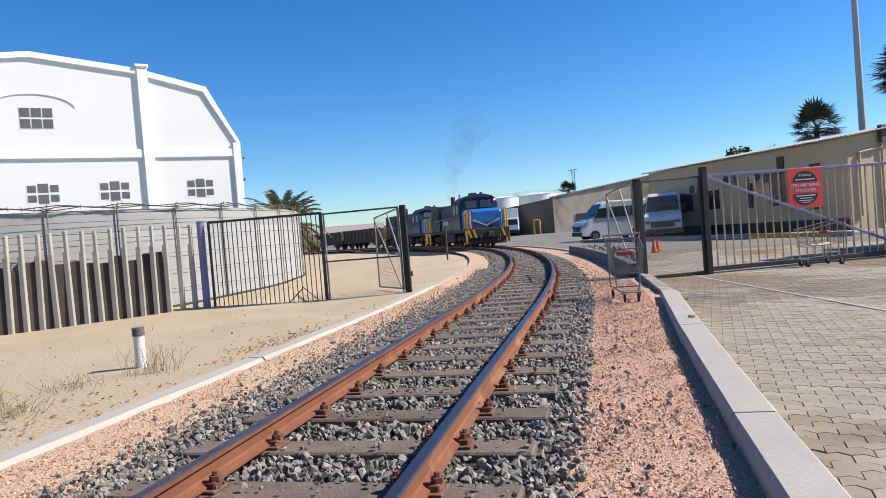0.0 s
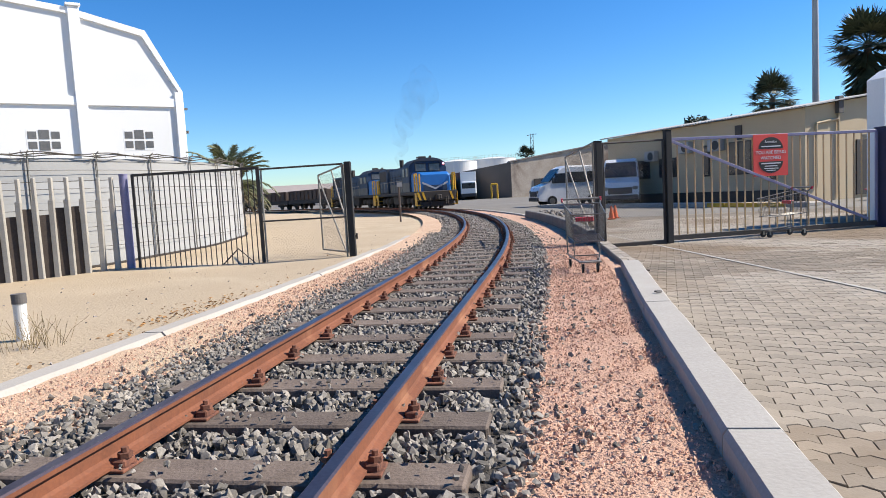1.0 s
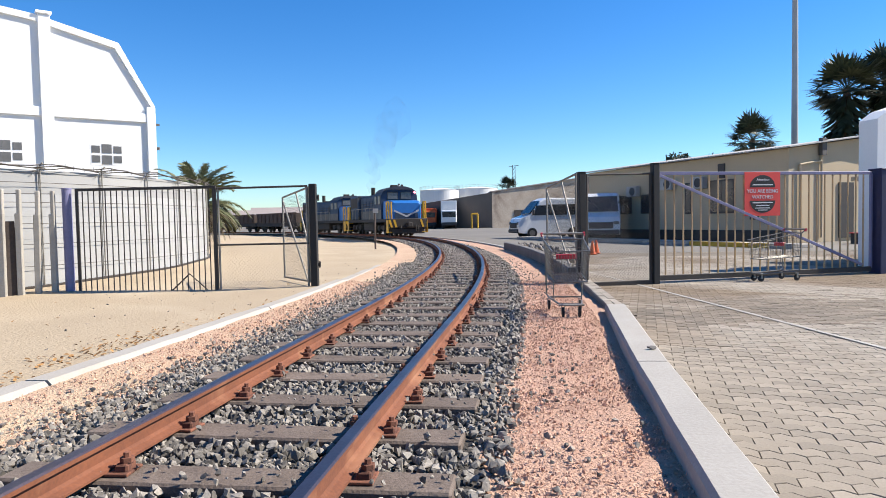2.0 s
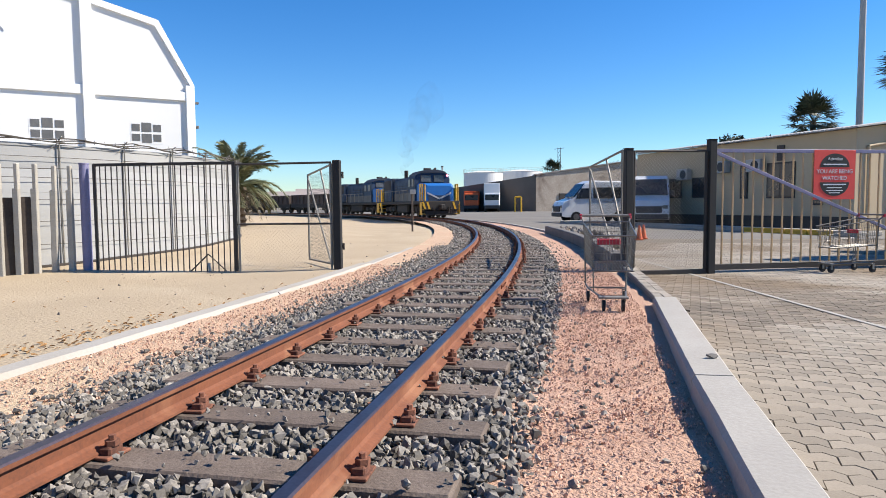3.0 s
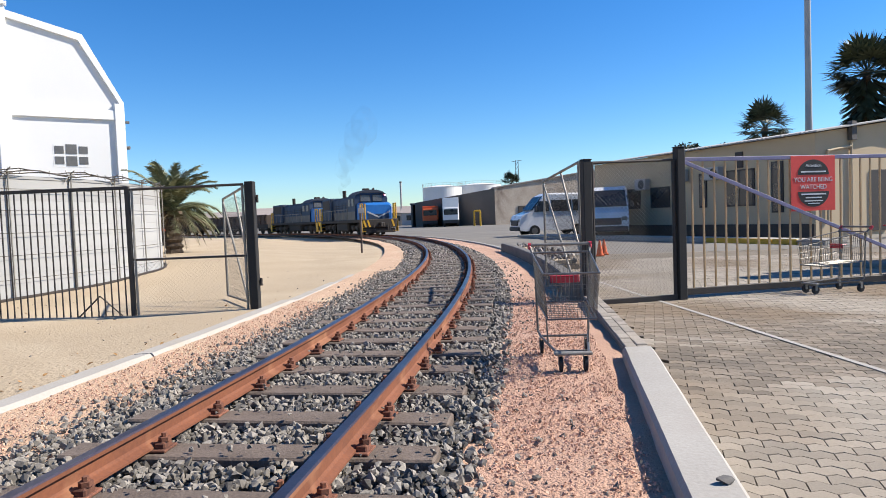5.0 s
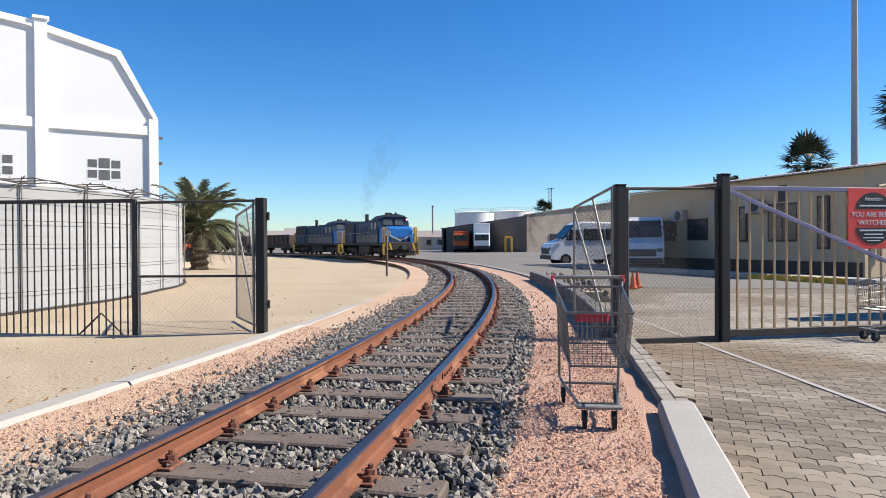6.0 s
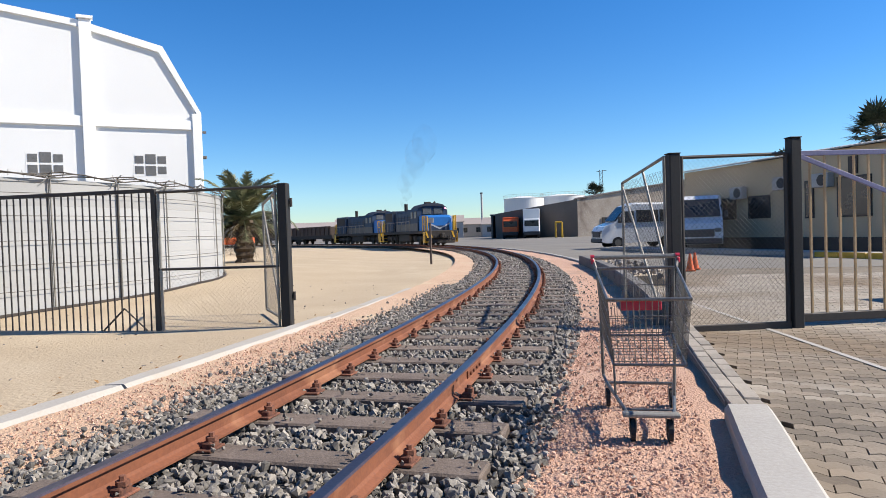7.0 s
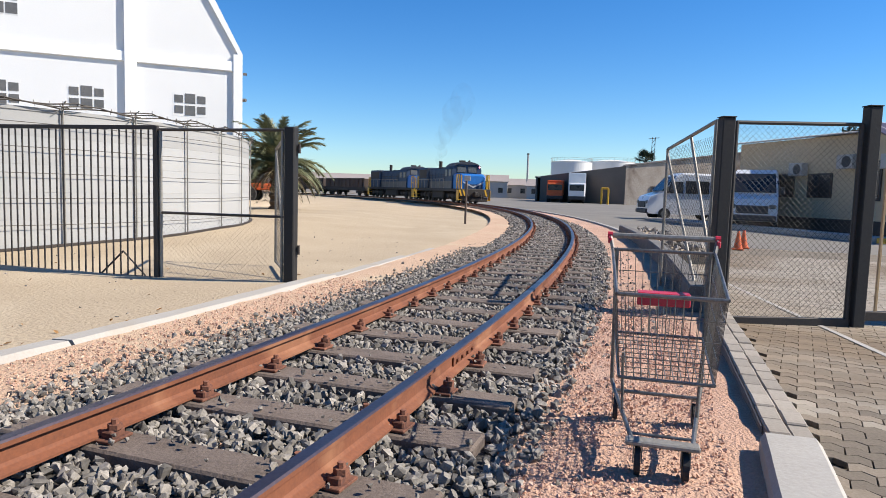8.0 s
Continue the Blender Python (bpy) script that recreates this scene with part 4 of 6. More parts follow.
# ---- round tank and white shed ----
def build_tank():
    cx, cy, R, z0, z1 = -18.4, 18.0, 8.9, -0.35, 2.28
    root = thing("round_tank", pose(cx, cy, 0), "large round grey panel tank with wire strung round it", "tank")
    n = 40
    bm = bmesh.new()
    da = 2 * math.pi / n
    rings = []
    for i in range(9):
        a = (i / 8 - 0.5) * (da - 0.0022)
        rings.append([(r * math.cos(a), r * math.sin(a), z) for r, z in ((R, 0), (R, 1.0), (R - 0.12, 1.0), (R - 0.12, 0))])
    loft(bm, rings)
    pm = mesh("wall_panel", bm, TANKWALL)
    pm2 = pm.copy()
    pm2.materials[0] = TANKBAND
    rows = [(z0, 0.783), (0.435, 0.463), (0.9, 0.463), (1.365, 0.463), (1.83, 0.45)]
    for i in range(n):
        for z, h in rows:
            share("wall_panel", pm if z < 1.8 else pm2, root, Matrix.LocRotScale((0, 0, z), Euler((0, 0, i * da)), (1, 1, h)))
    bm = bmesh.new()
    ringpts = [(math.cos(a), math.sin(a)) for a in np.linspace(0, 2 * math.pi, 97)[:-1]]
    loft(bm, [[(x * r, y * r, z) for x, y in ringpts] for r, z in ((R + 0.02, z1 - 0.03), (R + 0.02, z1 + 0.03), (R - 0.14, z1 + 0.03), (R - 0.14, z1 - 0.03), (R + 0.02, z1 - 0.03))], caps=False)
    part("rim", bm, TANKBAND, root)
    bm = bmesh.new()
    loft(bm, [[(x * (R - 0.1), y * (R - 0.1), 2.1) for x, y in ringpts], [(x * 0.1, y * 0.1, 2.4) for x, y in ringpts]])
    part("cover", bm, TANKWALL, root)
    bm = bmesh.new()
    tube(bm, (0, 0, -0.3), (0, 0, 2.42), 0.016, 6)
    tube(bm, (0, 0, 2.40), (0.1, 0.0, 2.46), 0.013, 6)
    tuft = random.Random(12)
    for _ in range(6):
        tube(bm, (0, 0, 2.36), (tuft.uniform(-0.02, 0.12), tuft.uniform(-0.16, 0.16), 2.36 + tuft.uniform(-0.26, 0.1)), 0.008, 4)
    pst = mesh("wire_post", bm, GALV)
    for i in range(n):
        share("wire_post", pst, root, pose((R + 0.06) * math.cos((i + .5) * da), (R + 0.06) * math.sin((i + .5) * da), 0, 0, 0, math.degrees((i + .5) * da)))
    for z in (0.35, 0.8, 1.22, 1.65, 2.05):
        bm = bmesh.new()
        loft(bm, [[((R + 0.09 + 0.006 * math.cos(b)) * x, (R + 0.09 + 0.006 * math.cos(b)) * y, z + 0.006 * math.sin(b)) for i, (x, y) in enumerate(ringpts)] for b in (0, 2.1, 4.2, 6.28)], caps=False)
        part("wire", bm, WIRE, root)
    bm = bmesh.new()
    foot = [((R + 0.07) * math.cos(a), (R + 0.07) * math.sin(a)) for a in np.linspace(-2.2, 1.4, 120)]
    foot = [(x, y, ground_z(cx + x, cy + y) + 0.02) for x, y in foot]
    for p, q in zip(foot, foot[1:]):
        tube(bm, p, q, 0.032, 6)
    part("foot_hose", bm, FRAME_DK, root, "dark hose lying along the foot")
    rnd = random.Random(6)
    for k in range(3):
        bm = bmesh.new()
        pts = [((R + 0.08 + rnd.uniform(-0.02, 0.03)) * math.cos(a), (R + 0.08 + rnd.uniform(-0.02, 0.03)) * math.sin(a), 2.36 + 0.025 * k + 0.03 * math.cos(a * 40 + k) + rnd.uniform(-0.01, 0.01)) for a in np.linspace(-1.9, 1.3, 130)]
        for p, q in zip(pts, pts[1:]):
            tube(bm, p, q, 0.012, 4)
            if rnd.random() < 0.25:
                c = Vector(p)
                tube(bm, c + Vector((0, 0, -0.05)), c + Vector((rnd.uniform(-0.03, 0.03), rnd.uniform(-0.03, 0.03), 0.05)), 0.006, 3)
        part("barbed_wire", bm, WIRE, root, "tangled rusty barbed wire")


def build_shed():
    # local x along the gable to its far end, y away from the viewer, z up; x = 0 at the middle of the gable
    ang = 43.0
    d = Vector((math.cos(radians(ang)), math.sin(radians(ang))))
    c = Vector((-22.62, 30.3)) + d * (-4.85)
    root = thing("white_shed", pose(c.x, c.y, -0.3, 0, 0, ang), "big white rendered shed with a gambrel gable and small panes", "shed")
    half = [(9.7, 0), (9.7, 7.45), (8.12, 10.45), (4.6, 11.3), (0, 11.85)]
    outline = half + [(-x, z) for x, z in half[-2::-1]]
    bm = bmesh.new()
    extrude(bm, outline, 34.0, pose(0, 34.2, 0, 90, 0, 0))
    part("body", bm, WHITEWALL, root)
    # raised verge along the roofline
    bm = bmesh.new()
    inn = [(x * 0.978, z - 0.28 if z > 8 else z) for x, z in outline]
    extrude(bm, outline + inn[::-1], 0.13, pose(0, 0.21, 0, 90, 0, 0))
    part("gable_verge", bm, WHITETRIM, root)
    for x, top in ((4.98, 11.35), (-4.98, 11.35)):
        bm = bmesh.new()
        bx(bm, (x, 0.13, top / 2), (0.5, 0.2, top), bev=0.02)
        part("pilaster", bm, WHITETRIM, root)
        bm = bmesh.new()
        bx(bm, (x, 0.12, top + 0.06), (0.66, 0.34, 0.14), bev=0.02)
        part("pilaster_cap", bm, WHITETRIM, root)
    for x in (9.42, -9.42):
        bm = bmesh.new()
        bx(bm, (x + (0.06 if x > 0 else -0.06), 0.14, 3.7), (0.4, 0.18, 7.4), bev=0.02)
        part("corner_pilaster", bm, WHITETRIM, root)
    bm = bmesh.new()
    bx(bm, (0, 0.16, 6.86), (18.7, 0.14, 0.44), bev=0.02)
    part("band", bm, WHITETRIM, root)
    bm = bmesh.new()
    a = [(1.85 * math.cos(t), 9.15 + 0.72 * math.sin(t)) for t in np.linspace(0.12, math.pi - 0.12, 20)]
    b = [(x * 0.97, z - 0.07) for x, z in a]
    extrude(bm, a + b[::-1], 0.05, pose(0, 0.205, 0, 90, 0, 0))
    part("arch_moulding", bm, WHITETRIM, root)
    for wx, wz in ((0.1, 8.63), (0.1, 4.95), (3.25, 4.97), (7.42, 4.98), (-3.05, 4.97), (-7.2, 4.98)):
        bm = bmesh.new()
        bx(bm, (wx, 0.2, wz), (1.46, 0.012, 1.08))
        win = part("window", bm, WHITEWALL, root)
        big = wz > 8
        for i, (ox, pw) in enumerate(((-0.48, 0.36), (0, 0.44), (0.48, 0.36))):
            if big:
                pw = 0.42
            for oz in (-0.27, 0.27):
                h = 0.44 if (i == 1 or big) else 0.34
                bm = bmesh.new()
                bx(bm, (wx + ox, 0.19, wz + oz * (1 if h > 0.4 else 0.88)), (pw, 0.02, h))
                part("pane", bm, PANE_GREY, win)
    bm = bmesh.new()
    bx(bm, (9.85, 0.4, 6.6), (0.16, 0.16, 0.1))
    part("wall_lamp", bm, CAPGREY, root)
    bm = bmesh.new()
    tube(bm, (9.75, 0.5, 5.4), (9.9, 0.4, 5.4), 0.08, 8)
    part("wall_bracket", bm, CAPGREY, root)


build_tank()
build_shed()


# ---- admin building beyond the gate ----
def build_admin():
    # local x along the long wall away from the near corner, y into the building
    d = Vector((-0.513, 0.858))
    ang = math.degrees(math.atan2(d.y, d.x))
    # local +y then points to the left of the way; mirror with a negative depth
    root = thing("admin_building", pose(10.71, 32.69, -0.15, 0, 0, ang), "long cream single-storey office with a pale corrugated roof", "building")
    Ln, Dp, H = 14.5, 9.0, 4.1
    bm = bmesh.new()
    prof = [(0, 0.0), (0, H), (-4.5, H + 0.55), (-9.0, H), (-9.0, 0.0)]
    loft(bm, [[(x, y, z) for y, z in prof] for x in (0.0, Ln)])
    part("wall", bm, CREAM, root)
    bm = bmesh.new()
    n = 150
    for s0, s1 in (((0.35, H + 0.0), (-4.5, H + 0.62)), ((-4.5, H + 0.62), (-9.35, H + 0.0))):
        rows = []
        for i in range(n + 1):
            x = -0.35 + (Ln + 0.7) * i / n
            w = 0.022 * math.sin(i * math.pi * 0.9)
            rows.append([(x, s0[0], s0[1] + w), (x, s1[0], s1[1] + w), (x, s1[0], s1[1] + w + 0.05), (x, s0[0], s0[1] + w + 0.05)])
        loft(bm, rows)
    part("roof", bm, ROOF, root, "pale corrugated roof sheets")
    # strip whose dark colour stands in for shade at the foot of the wall
    bm = bmesh.new()
    bx(bm, (Ln / 2, 0.06, 0.28), (Ln, 0.12, 0.56), bev=0.01)
    part("plinth", bm, FRAME_DK, root, "strip along the wall foot, coloured dark for the shade there")
    # windows: (start, end, sill, head)
    for a, b, z0, z1, two in ((2.95, 4.4, 1.42, 2.92, True), (1.5, 1.95, 1.1, 3.1, False), (5.7, 6.05, 1.42, 2.9, False), (8.2, 9.5, 1.5, 2.45, True), (10.45, 11.6, 1.5, 2.45, True)):
        bm = bmesh.new()
        bx(bm, ((a + b) / 2, 0.03, (z0 + z1) / 2), (b - a + 0.12, 0.06, z1 - z0 + 0.12), bev=0.005)
        w = part("window", bm, FRAME_DK, root)
        k = 2 if two else 1
        for i in range(k):
            bm = bmesh.new()
            bx(bm, (a + (b - a) * (i + .5) / k, 0.055, (z0 + z1) / 2), ((b - a) / k - 0.06, 0.03, z1 - z0 - 0.04))
            part("pane", bm, GLASS_DK, w)
    bm = bmesh.new()
    bx(bm, (3.7, 0.03, 3.4), (0.42, 0.06, 0.7), bev=0.004)
    part("vent", bm, FRAME_DK, root)
    for x, z in ((5.0, 2.9), (7.2, 2.95), (10.0, 2.7)):
        bm = bmesh.new()
        bx(bm, (x, 0.22, z), (0.85, 0.34, 0.58), bev=0.02)
        ac = part("air_conditioner", bm, ROOF, root, "pale wall-hung air conditioner")
        bm = bmesh.new()
        tube(bm, (x - 0.12, 0.38, z), (x - 0.12, 0.41, z), 0.23, 20)
        part("fan_grille", bm, VANDARK, ac)
    # end wall: door, drain pipe, hopper
    bm = bmesh.new()
    bx(bm, (-0.03, -3.6, 1.4), (0.06, 0.95, 2.5), bev=0.004)
    dr = part("door", bm, FRAME_DK, root, "dark glazed door")
    bm = bmesh.new()
    tube(bm, (-0.07, -1.95, 0.2), (-0.07, -1.95, 4.0), 0.05, 8)
    tube(bm, (-0.07, -0.6, 3.4), (-0.07, -1.95, 3.6), 0.05, 8)
    tube(bm, (-0.07, -0.6, 0.6), (-0.07, -0.6, 3.4), 0.05, 8)
    part("drain_pipe", bm, CREAM, root)
    bm = bmesh.new()
    bx(bm, (-0.12, -1.95, 4.2), (0.2, 0.3, 0.75), bev=0.01)
    part("hopper", bm, CAPGREY, root)
    # raised walk with a yellow kerb in front
    root = thing("kerb_yard", pose(10.71, 32.69, -0.15, 0, 0, ang), "raised concrete walk with partly yellow painted kerb", "kerb", "", "structure")
    bm = bmesh.new()
    bx(bm, (7, 3.1, 0.06), (20, 1.6, 0.14), bev=0.02)
    part("walk", bm, CONCRETE, root)
    for i in range(14):
        bm = bmesh.new()
        bx(bm, (-3 + i * 1.02, 3.98, 0.08), (1.0, 0.16, 0.2), bev=0.02)
        part("kerb_stone", bm, YELLOW if i in (1, 2, 3, 4) else CONCRETE, root)
    # a red bench by the door
    root = thing("bench", pose(13.2, 31.7, -0.15, 0, 0, ang + 90), "red slatted bench beside the office wall", "bench")
    for i in range(3):
        bm = bmesh.new()
        bx(bm, (0, 0.14 * i, 0.45), (1.6, 0.11, 0.04), bev=0.006)
        part("seat_slat", bm, REDPLASTIC, root)
        bm = bmesh.new()
        bx(bm, (0, 0.44, 0.6 + 0.14 * i), (1.6, 0.04, 0.11), bev=0.006)
        part("back_slat", bm, REDPLASTIC, root)
    for x in (-0.6, 0.6):
        bm = bmesh.new()
        bx(bm, (x, 0.2, 0.22), (0.06, 0.45, 0.44), bev=0.005)
        bx(bm, (x, 0.44, 0.6), (0.06, 0.05, 0.75), bev=0.005)
        part("leg", bm, VANDARK, root)


# ---- vans ----
def van_mesh(root, L, col):
    W, H = 1.0, 2.65
    side = [(-L / 2, 0.35), (-L / 2, 2.3), (-L / 2 + 0.12, 2.6), (L / 2 - 2.0, 2.65), (L / 2 - 1.55, 2.45), (L / 2 - 0.85, 1.55), (L / 2 - 0.15, 1.3), (L / 2, 1.0), (L / 2, 0.4), (L / 2 - 0.3, 0.32)]
    bm = bmesh.new()
    rings = []
    for y, ins in ((-W, 0.10), (-W + 0.09, 0.0), (W - 0.09, 0.0), (W, 0.10)):
        rings.append([(x * (1 - ins * 0.04), y * (1 - 0.1 * max(0, (z - 1.3)) / 1.3), z - ins * (1 if z > 2 else 0)) for x, z in side])
    loft(bm, rings)
    body = part("body", bm, col, root)
    for y in (-1, 1):
        for a, b, z0, z1 in ((L / 2 - 1.95, L / 2 - 1.2, 1.5, 2.15), (L / 2 - 3.4, L / 2 - 2.1, 1.5, 2.2), (L / 2 - 4.8, L / 2 - 3.5, 1.5, 2.2)):
            bm = bmesh.new()
            pts = [(a, z0), (b + (0.25 if a > L / 2 - 2 else 0), z0), (b - (0.1 if a > L / 2 - 2 else 0), z1), (a, z1)]
            loft(bm, [[(x, y * (1.012 - 0.1 * (z - 1.3) / 1.3 * 1.0), z) for x, z in pts], [(x, y * (0.95 - 0.1 * (z - 1.3) / 1.3), z) for x, z in pts]])
            part("side_window", bm, GLASS_DK, root)
    bm = bmesh.new()
    loft(bm, [[(L / 2 - 1.58, -0.82, 2.42), (L / 2 - 1.58, 0.82, 2.42), (L / 2 - 0.86, 0.9, 1.6), (L / 2 - 0.86, -0.9, 1.6)], [(L / 2 - 1.53, -0.82, 2.46), (L / 2 - 1.53, 0.82, 2.46), (L / 2 - 0.8, 0.9, 1.64), (L / 2 - 0.8, -0.9, 1.64)]])
    part("windscreen", bm, GLASS_DK, root)
    bm = bmesh.new()
    bx(bm, (L / 2 + 0.02, 0, 0.85), (0.08, 1.3, 0.35), bev=0.03)
    part("grille", bm, VANDARK, root)
    bm = bmesh.new()
    bx(bm, (L / 2 - 0.02, 0, 0.48), (0.2, 1.95, 0.26), bev=0.05)
    part("bumper", bm, VANDARK, root)
    for y in (-0.8, 0.8):
        bm = bmesh.new()
        bx(bm, (L / 2 - 0.08, y, 0.98), (0.24, 0.3, 0.2), bev=0.05)
        part("headlight", bm, CHROME, root)
        bm = bmesh.new()
        bx(bm, (L / 2 - 1.0, y * 1.42, 1.7), (0.12, 0.2, 0.32), bev=0.03)
        part("wing_mirror", bm, VANDARK, root)
    for x in (L / 2 - 0.95, -L / 2 + 1.2):
        for y in (-0.9, 0.9):
            bm = bmesh.new()
            tube(bm, (x, y - 0.12, 0.34), (x, y + 0.12, 0.34), 0.34, 20)
            w = part("wheel", bm, TYRE, root)
            bm = bmesh.new()
            s = 1 if y > 0 else -1
            tube(bm, (x, y + s * 0.10, 0.34), (x, y + s * 0.13, 0.34), 0.2, 14)
            part("rim", bm, CHROME, w)


def build_vans():
    root = thing("van", pose(0.75, 47.6, -0.15, 0, 0, 200), "white high-roofed panel van parked in the yard", "van", "parked vans")
    van_mesh(root, 5.0, VANWHITE)
    root = thing("van", pose(3.75, 41.6, -0.15, 0, 0, 262), "white minibus with dark windows parked by the office", "van", "parked vans")
    van_mesh(root, 5.2, VANWHITE)


def build_cones():
    for i, (x, y) in enumerate(((1.83, 25.6), (2.02, 26.3))):
        root = thing("traffic_cone", pose(x, y, -0.155), "small orange plastic traffic cone on the asphalt", "traffic cone", "traffic cones")
        bm = bmesh.new()
        tube(bm, (0, 0, 0.04), (0, 0, 0.48), 0.11, 16, 0.025)
        part("cone", bm, ORANGE, root)
        bm = bmesh.new()
        bx(bm, (0, 0, 0.02), (0.27, 0.27, 0.04), bev=0.01)
        part("base", bm, ORANGE, root)


# ---- shopping trolley: local y towards its nose ----
def build_cart(m, label):
    root = thing("shopping_trolley", m @ Matrix.Diagonal((0.88, 0.97, 1, 1)), label, "shopping trolley", "shopping trolleys")

    def rod(nm, pts, r, mt=CHROME, n=8):
        bm = bmesh.new()
        for p, q in zip(pts, pts[1:]):
            tube(bm, p, q, r, n)
        return part(nm, bm, mt, root)
    # basket corners: back wide and high, nose narrow
    B = {"bl": (-0.27, -0.42), "br": (0.27, -0.42), "nl": (-0.20, 0.42), "nr": (0.20, 0.42)}
    zt0, zt1, zb0, zb1 = 0.90, 0.78, 0.46, 0.42
    top = [(-0.29, -0.42, zt0), (-0.245, 0.42, zt1), (0.245, 0.42, zt1), (0.29, -0.42, zt0)]
    bot = [(-0.25, -0.40, zb0), (-0.215, 0.38, zb1), (0.215, 0.38, zb1), (0.25, -0.40, zb0)]
    rod("rim", top + [top[0]], 0.009)
    rod("floor_rim", bot + [bot[0]], 0.008)

    def wires(nm, a0, a1, b0, b1, n, r=0.0024, rows=0):
        bm = bmesh.new()
        a0, a1, b0, b1 = map(Vector, (a0, a1, b0, b1))
        for i in range(n + 1):
            t = i / n
            tube(bm, a0.lerp(a1, t), b0.lerp(b1, t), r, 4)
        for j in range(1, rows + 1):
            t = j / (rows + 1)
            tube(bm, a0.lerp(b0, t), a1.lerp(b1, t), r, 4)
        tagged(part(nm, bm, CHROME, root), kind="stuff")
    wires("side_grid", top[0], top[1], bot[0], bot[1], 22, rows=3)
    wires("side_grid", top[3], top[2], bot[3], bot[2], 22, rows=3)
    wires("nose_grid", top[1], top[2], bot[1], bot[2], 13, rows=3)
    wires("back_flap", top[0], top[3], bot[0], bot[3], 13, rows=3)
    wires("floor_grid", bot[0], bot[3], bot[1], bot[2], 12, rows=9)
    # handle, child seat plate
    rod("handle", [(-0.31, -0.5, 0.97), (0.31, -0.5, 0.97)], 0.015, GALV)
    for x in (-0.31, 0.31):
        bm = bmesh.new()
        tube(bm, (x - 0.015 * (1 if x > 0 else -1), -0.5, 0.97), (x + 0.015 * (1 if x > 0 else -1), -0.5, 0.97), 0.019, 10)
        bx(bm, (x, -0.48, 0.945), (0.024, 0.055, 0.036), bev=0.006)
        part("handle_end", bm, REDPLASTIC, root)
        rod("handle_arm", [(x, -0.5, 0.97), (x * 0.93, -0.42, 0.9)], 0.012)
    bm = bmesh.new()
    bx(bm, (0, -0.12, 0.685), (0.28, 0.016, 0.055), Matrix.Rotation(0, 4, 'X'), 0.005)
    bx(bm, (0, -0.15, 0.716), (0.28, 0.1, 0.010), bev=0.004)
    part("seat_plate", bm, REDPLASTIC, root, "red plastic child seat plate")
    # chassis
    for s in (-1, 1):
        rod("chassis_tube", [(s * 0.265, -0.42, 0.9), (s * 0.255, -0.40, 0.20), (s * 0.235, -0.3, 0.17), (s * 0.14, 0.36, 0.15)], 0.012)
    rod("cross_bar", [(-0.235, -0.3, 0.17), (0.235, -0.3, 0.17)], 0.010)
    bm = bmesh.new()
    bx(bm, (0, 0.38, 0.15), (0.34, 0.07, 0.022), bev=0.006)
    part("front_tray", bm, GALV, root)
    rod("tray_bar", [(-0.16, 0.3, 0.155), (0.16, 0.3, 0.155)], 0.007)
    rod("support", [(-0.2, 0.0, 0.44), (-0.19, 0.02, 0.17)], 0.008)
    rod("support", [(0.2, 0.0, 0.44), (0.19, 0.02, 0.17)], 0.008)
    for x, y in ((-0.11, 0.37), (0.11, 0.37), (-0.225, -0.36), (0.225, -0.36)):
        bm = bmesh.new()
        tube(bm, (x - 0.014, y, 0.062), (x + 0.014, y, 0.062), 0.062, 16)
        w = part("wheel", bm, TYRE, root)
        bm = bmesh.new()
        for k in (-1, 1):
            bx(bm, (x + k * 0.02, y, 0.1), (0.005, 0.04, 0.09), bev=0.001)
        bx(bm, (x, y, 0.145), (0.046, 0.045, 0.008))
        part("fork", bm, GALV, w)
    return root


# ---- palms ----
def frond(bm, base, az, lift, L, droop, wid, rnd, leaf=60):
    """A feather leaf: a bent rib with leaflets on both sides."""
    p = Vector(base)
    d = Vector((math.cos(az) * math.cos(lift), math.sin(az) * math.cos(lift), math.sin(lift)))
    n = 12
    pts = [p.copy()]
    for i in range(n):
        d = (d + Vector((0, 0, -droop / n * (0.5 + 1.2 * i / n)))).normalized()
        p = p + d * (L / n)
        pts.append(p.copy())
    for i in range(n):
        tube(bm, pts[i], pts[i + 1], 0.022 * (1 - i / n) + 0.005, 4)
    side = Vector((-math.sin(az), math.cos(az), 0))
    for i in range(leaf):
        t = 0.12 + 0.86 * i / leaf
        k = min(n - 1, int(t * n))
        q = pts[k].lerp(pts[k + 1], t * n - k)
        ax = (pts[k + 1] - pts[k]).normalized()
        ll = wid * (0.45 + 0.75 * math.sin(math.pi * min(1, t * 0.85 + 0.12))) * rnd.uniform(0.85, 1.1)
        for s in (-1, 1):
            tip = q + (side * s * 0.68 + ax * 0.7 + Vector((0, 0, rnd.uniform(-0.42, 0.16)))).normalized() * ll
            w = Vector((0, 0, 0.016)) + ax * 0.034
            v = [bm.verts.new(x) for x in (q - w, q + w, tip)]
            bm.faces.new(v)


